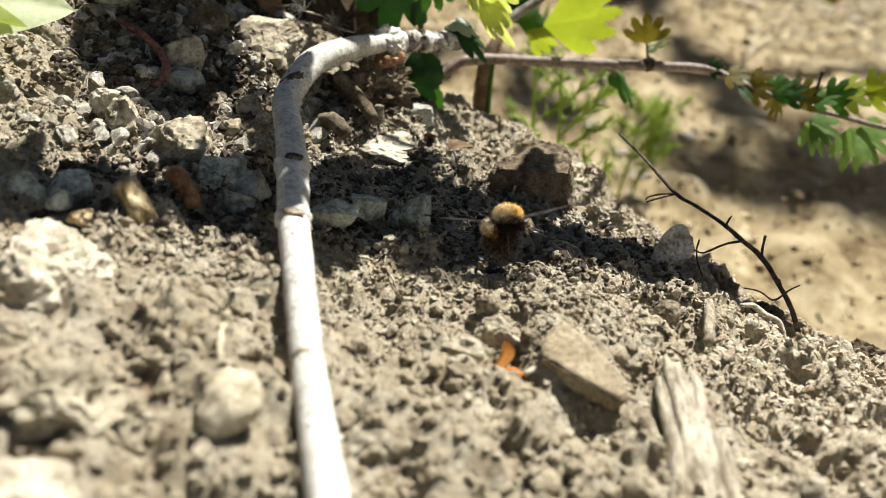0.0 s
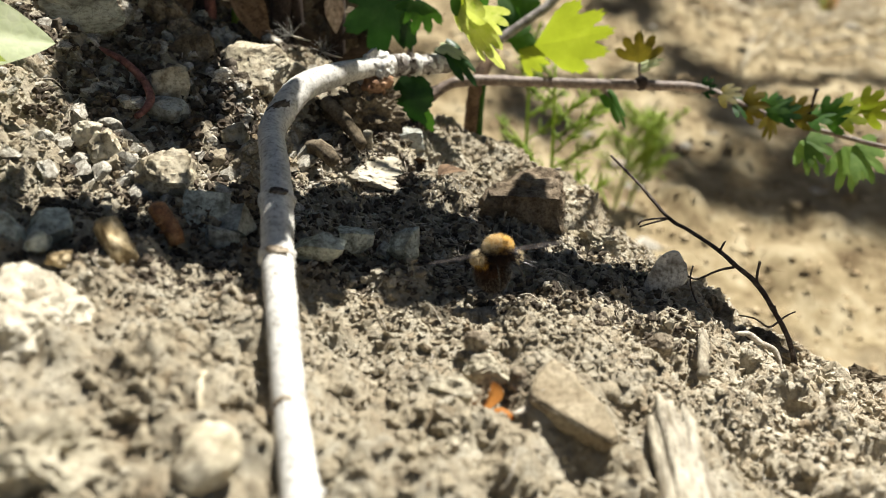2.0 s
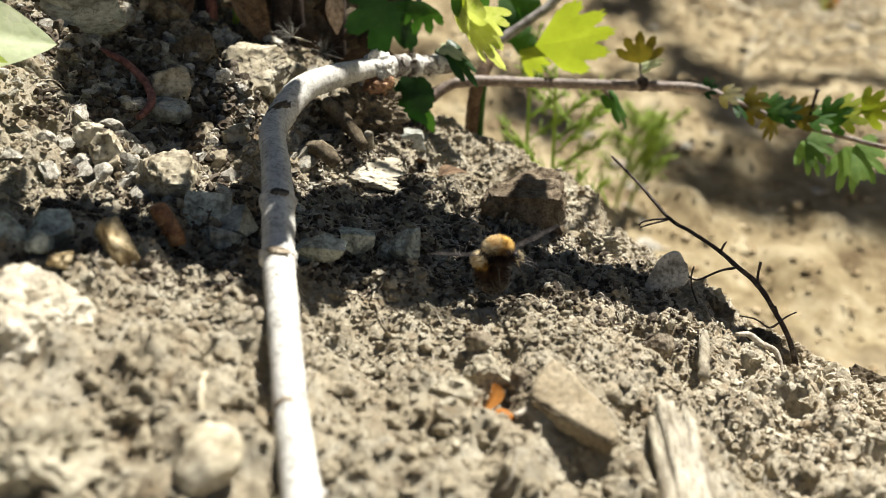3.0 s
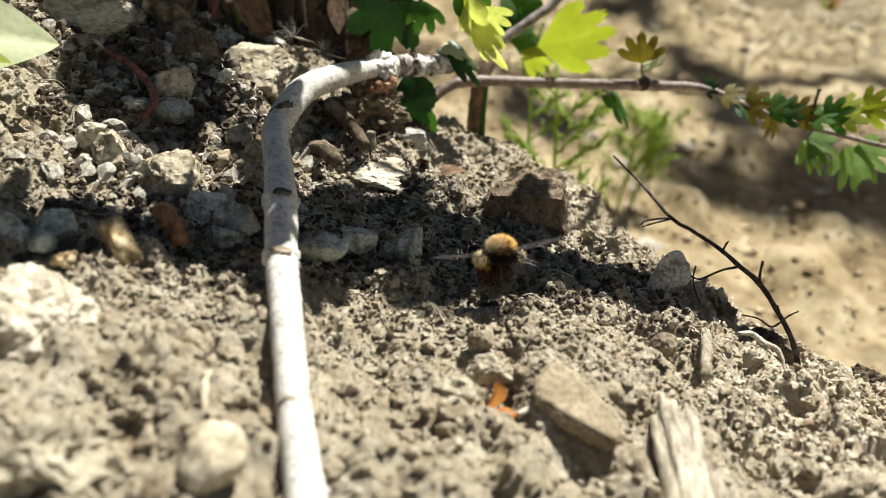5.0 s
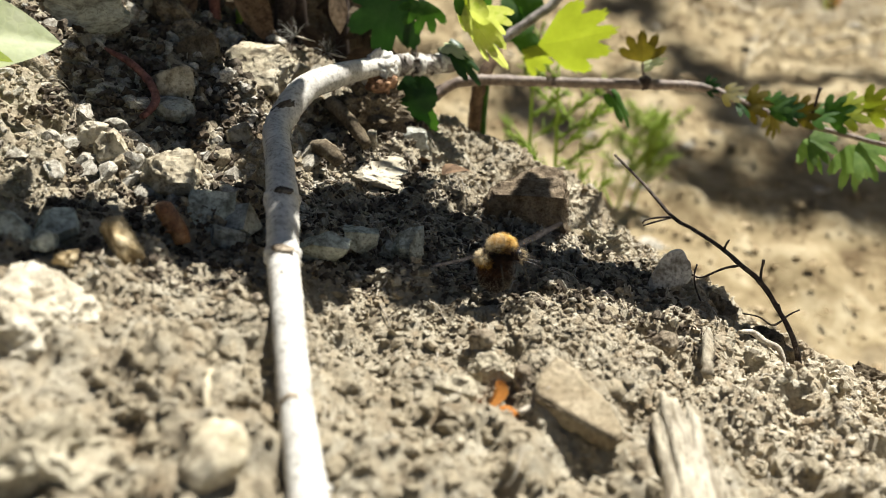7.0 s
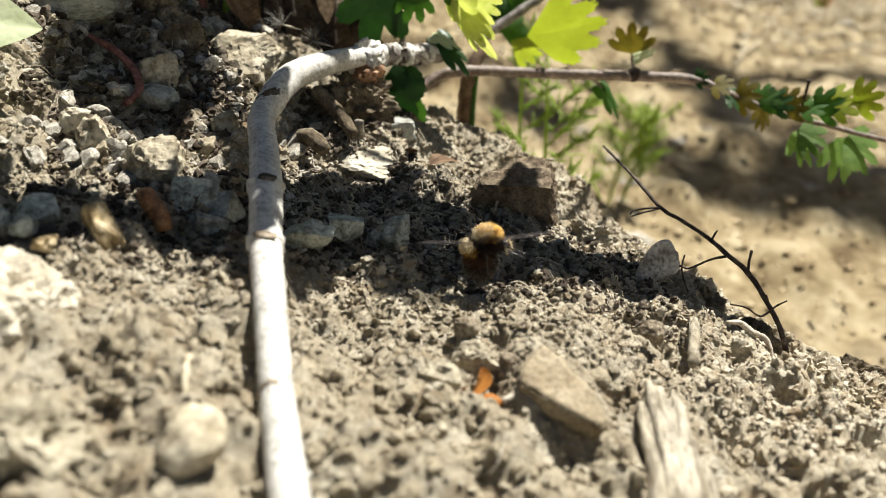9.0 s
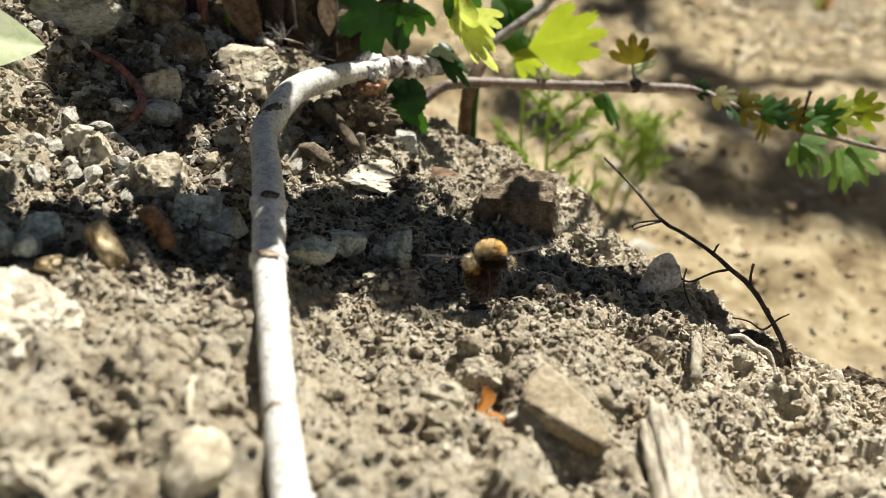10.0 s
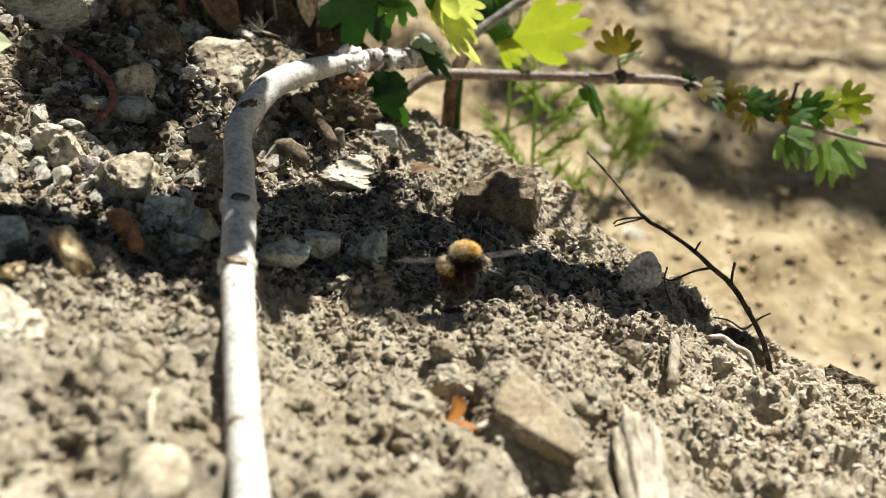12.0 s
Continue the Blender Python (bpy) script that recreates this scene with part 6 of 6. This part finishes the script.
head = part("head", ball((0.0014, 0.0016, 0.0014), (0.0042, -0.0006, 0.0014)), M_DARKFUR, bee_fly)
part("eye", ball((0.0008, 0.0006, 0.0010), (0.0045, -0.0016, 0.0016), 2), M_BLACK, head)
part("eye", ball((0.0008, 0.0006, 0.0010), (0.0047, 0.0009, 0.0016), 2), M_BLACK, head)
part("proboscis", tube([(0.0058, -0.0008, 0.0006, 0.0002), (0.0075, -0.0010, 0.0001, 0.00014), (0.0096, -0.0012, -0.0003, 0.00008)], 4, 6), M_BLACK, head)
part("face_hair", furry((0.0012, 0.0013, 0.0012), (0.0048, -0.0010, 0.0011), 320, 0.0009, 6, cap=(1, -0.4, 0, 0.1)), M_SIDE, head, "pale face hair")
for k, (x, y, a, b) in enumerate(((0.0020, -0.0020, 0.0040, -0.0040), (0.0030, -0.0016, 0.0055, -0.0012), (0.0000, -0.0026, 0.0012, -0.0062),
                                  (0.0024, 0.0020, 0.0044, -0.0036), (0.0032, 0.0016, 0.0052, -0.0020), (0.0006, 0.0026, 0.0020, -0.0060))):
    part("leg", tube([(x, y, 0.0006, 0.00022), (x + a * 0.6, y * 1.3, 0.0002, 0.00018), (x + a, y * 1.5, b * 0.5, 0.00013), (x + a * 1.1, y * 1.5, b, 0.0001)], 4, 6), M_BLACK, bee_fly)


def wing_mesh(side, length, width):
    """A narrow wing blade with a thick leading edge, root at the origin, tip along x."""
    bm = bmesh.new()
    top, low = [], []
    for i in range(15):
        t = i / 14
        w = width * (0.25 + 0.75 * math.sin(math.pi * min(t * 0.8 + 0.1, 1.0))) * (1 - 0.15 * t)
        for row, z in ((top, 0.00006), (low, -0.00006)):
            row.append([bm.verts.new((side * length * t, (0.25 - f) * w, z * (2.5 if f == 0 else 1.0))) for f in (0.0, 0.3, 0.65, 1.0)])
    for a, b in zip(top, top[1:]):
        for k in range(3):
            bm.faces.new((a[k], a[k + 1], b[k + 1], b[k]))
    for a, b in zip(low, low[1:]):
        for k in range(3):
            bm.faces.new((a[k], b[k], b[k + 1], a[k + 1]))
    for a, b, c, d in zip(top, top[1:], low, low[1:]):
        bm.faces.new((a[0], b[0], d[0], c[0]))
        bm.faces.new((a[3], c[3], d[3], b[3]))
    bm.faces.new([*top[0], *low[0][::-1]])
    bm.faces.new([*top[-1][::-1], *low[-1]])
    bmesh.ops.recalc_face_normals(bm, faces=bm.faces[:])
    return bm


wing_l = part("wing", wing_mesh(-1, 0.0150, 0.0046), M_WING, bee_fly, "narrow smoky wing")
wing_r = part("wing", wing_mesh(1, 0.0125, 0.0046), M_WING, bee_fly, "narrow smoky wing")


# ---- what moves ----
def motions():
    # The fly hovers almost still: millimetre drifts, a slight turn near the end.
    drift = [(0.0, 0.0, -0.28, 0), (0.5, 0.18, -0.06, 0), (1.0, 0.40, 0.04, 0), (1.5, 0.10, 0.18, 0), (2.0, 0.28, 0.05, 0), (2.5, 0.21, 0.12, 0), (3.0, 0.12, 0.05, 0),
             (5.0, 0.16, 0.0, 0), (5.5, 0.07, 0.01, 0), (6.0, 0.0, 0.0, 0), (6.5, 0.07, -0.08, 0), (8.5, -0.06, -0.07, 0), (9.0, 0.0, -0.30, 3), (9.5, -0.06, -0.22, 4),
             (10.0, 0.06, -0.30, 4), (10.5, -0.39, -0.24, 5), (11.0, -0.30, 0.04, 5), (11.5, 0.01, -0.05, 3), (12.0, 0.13, -0.04, 2)]
    walk(bee_fly, [(t, pose(BEE[0] + x * 0.001, BEE[1], BEE[2] + z * 0.001, 0, turn, 0)) for t, x, z, turn in drift])
    beat = {0.0: (5, 10), 0.5: (2, 4), 1.0: (8, 0), 1.5: (-3, 18), 2.0: (-10, 3), 2.5: (0, 10), 3.0: (2, 22), 5.0: (-3, 8), 5.5: (3, 24), 6.0: (-14, 0), 6.5: (2, 6), 8.5: (-12, 3),
            9.0: (-3, 5), 9.5: (5, 14), 10.0: (0, 10), 10.5: (2, 12), 11.0: (-2, 10), 11.5: (4, 16), 12.0: (-1, 3)}
    rng = random.Random(9)
    left, right = [], []
    for i in range(121):
        up_l, up_r = beat.get(i / 10, (rng.uniform(-14, 9), rng.uniform(-2, 24)))
        twist = rng.uniform(8, 18)
        left.append((i / 10, pose(-0.0018, -0.0006, 0.0018, -24 + twist, up_l, -4)))
        right.append((i / 10, pose(0.0026, 0.0010, 0.0020, -24 + twist, -up_r, 12)))
    walk(wing_l, left)
    walk(wing_r, right)


motions()
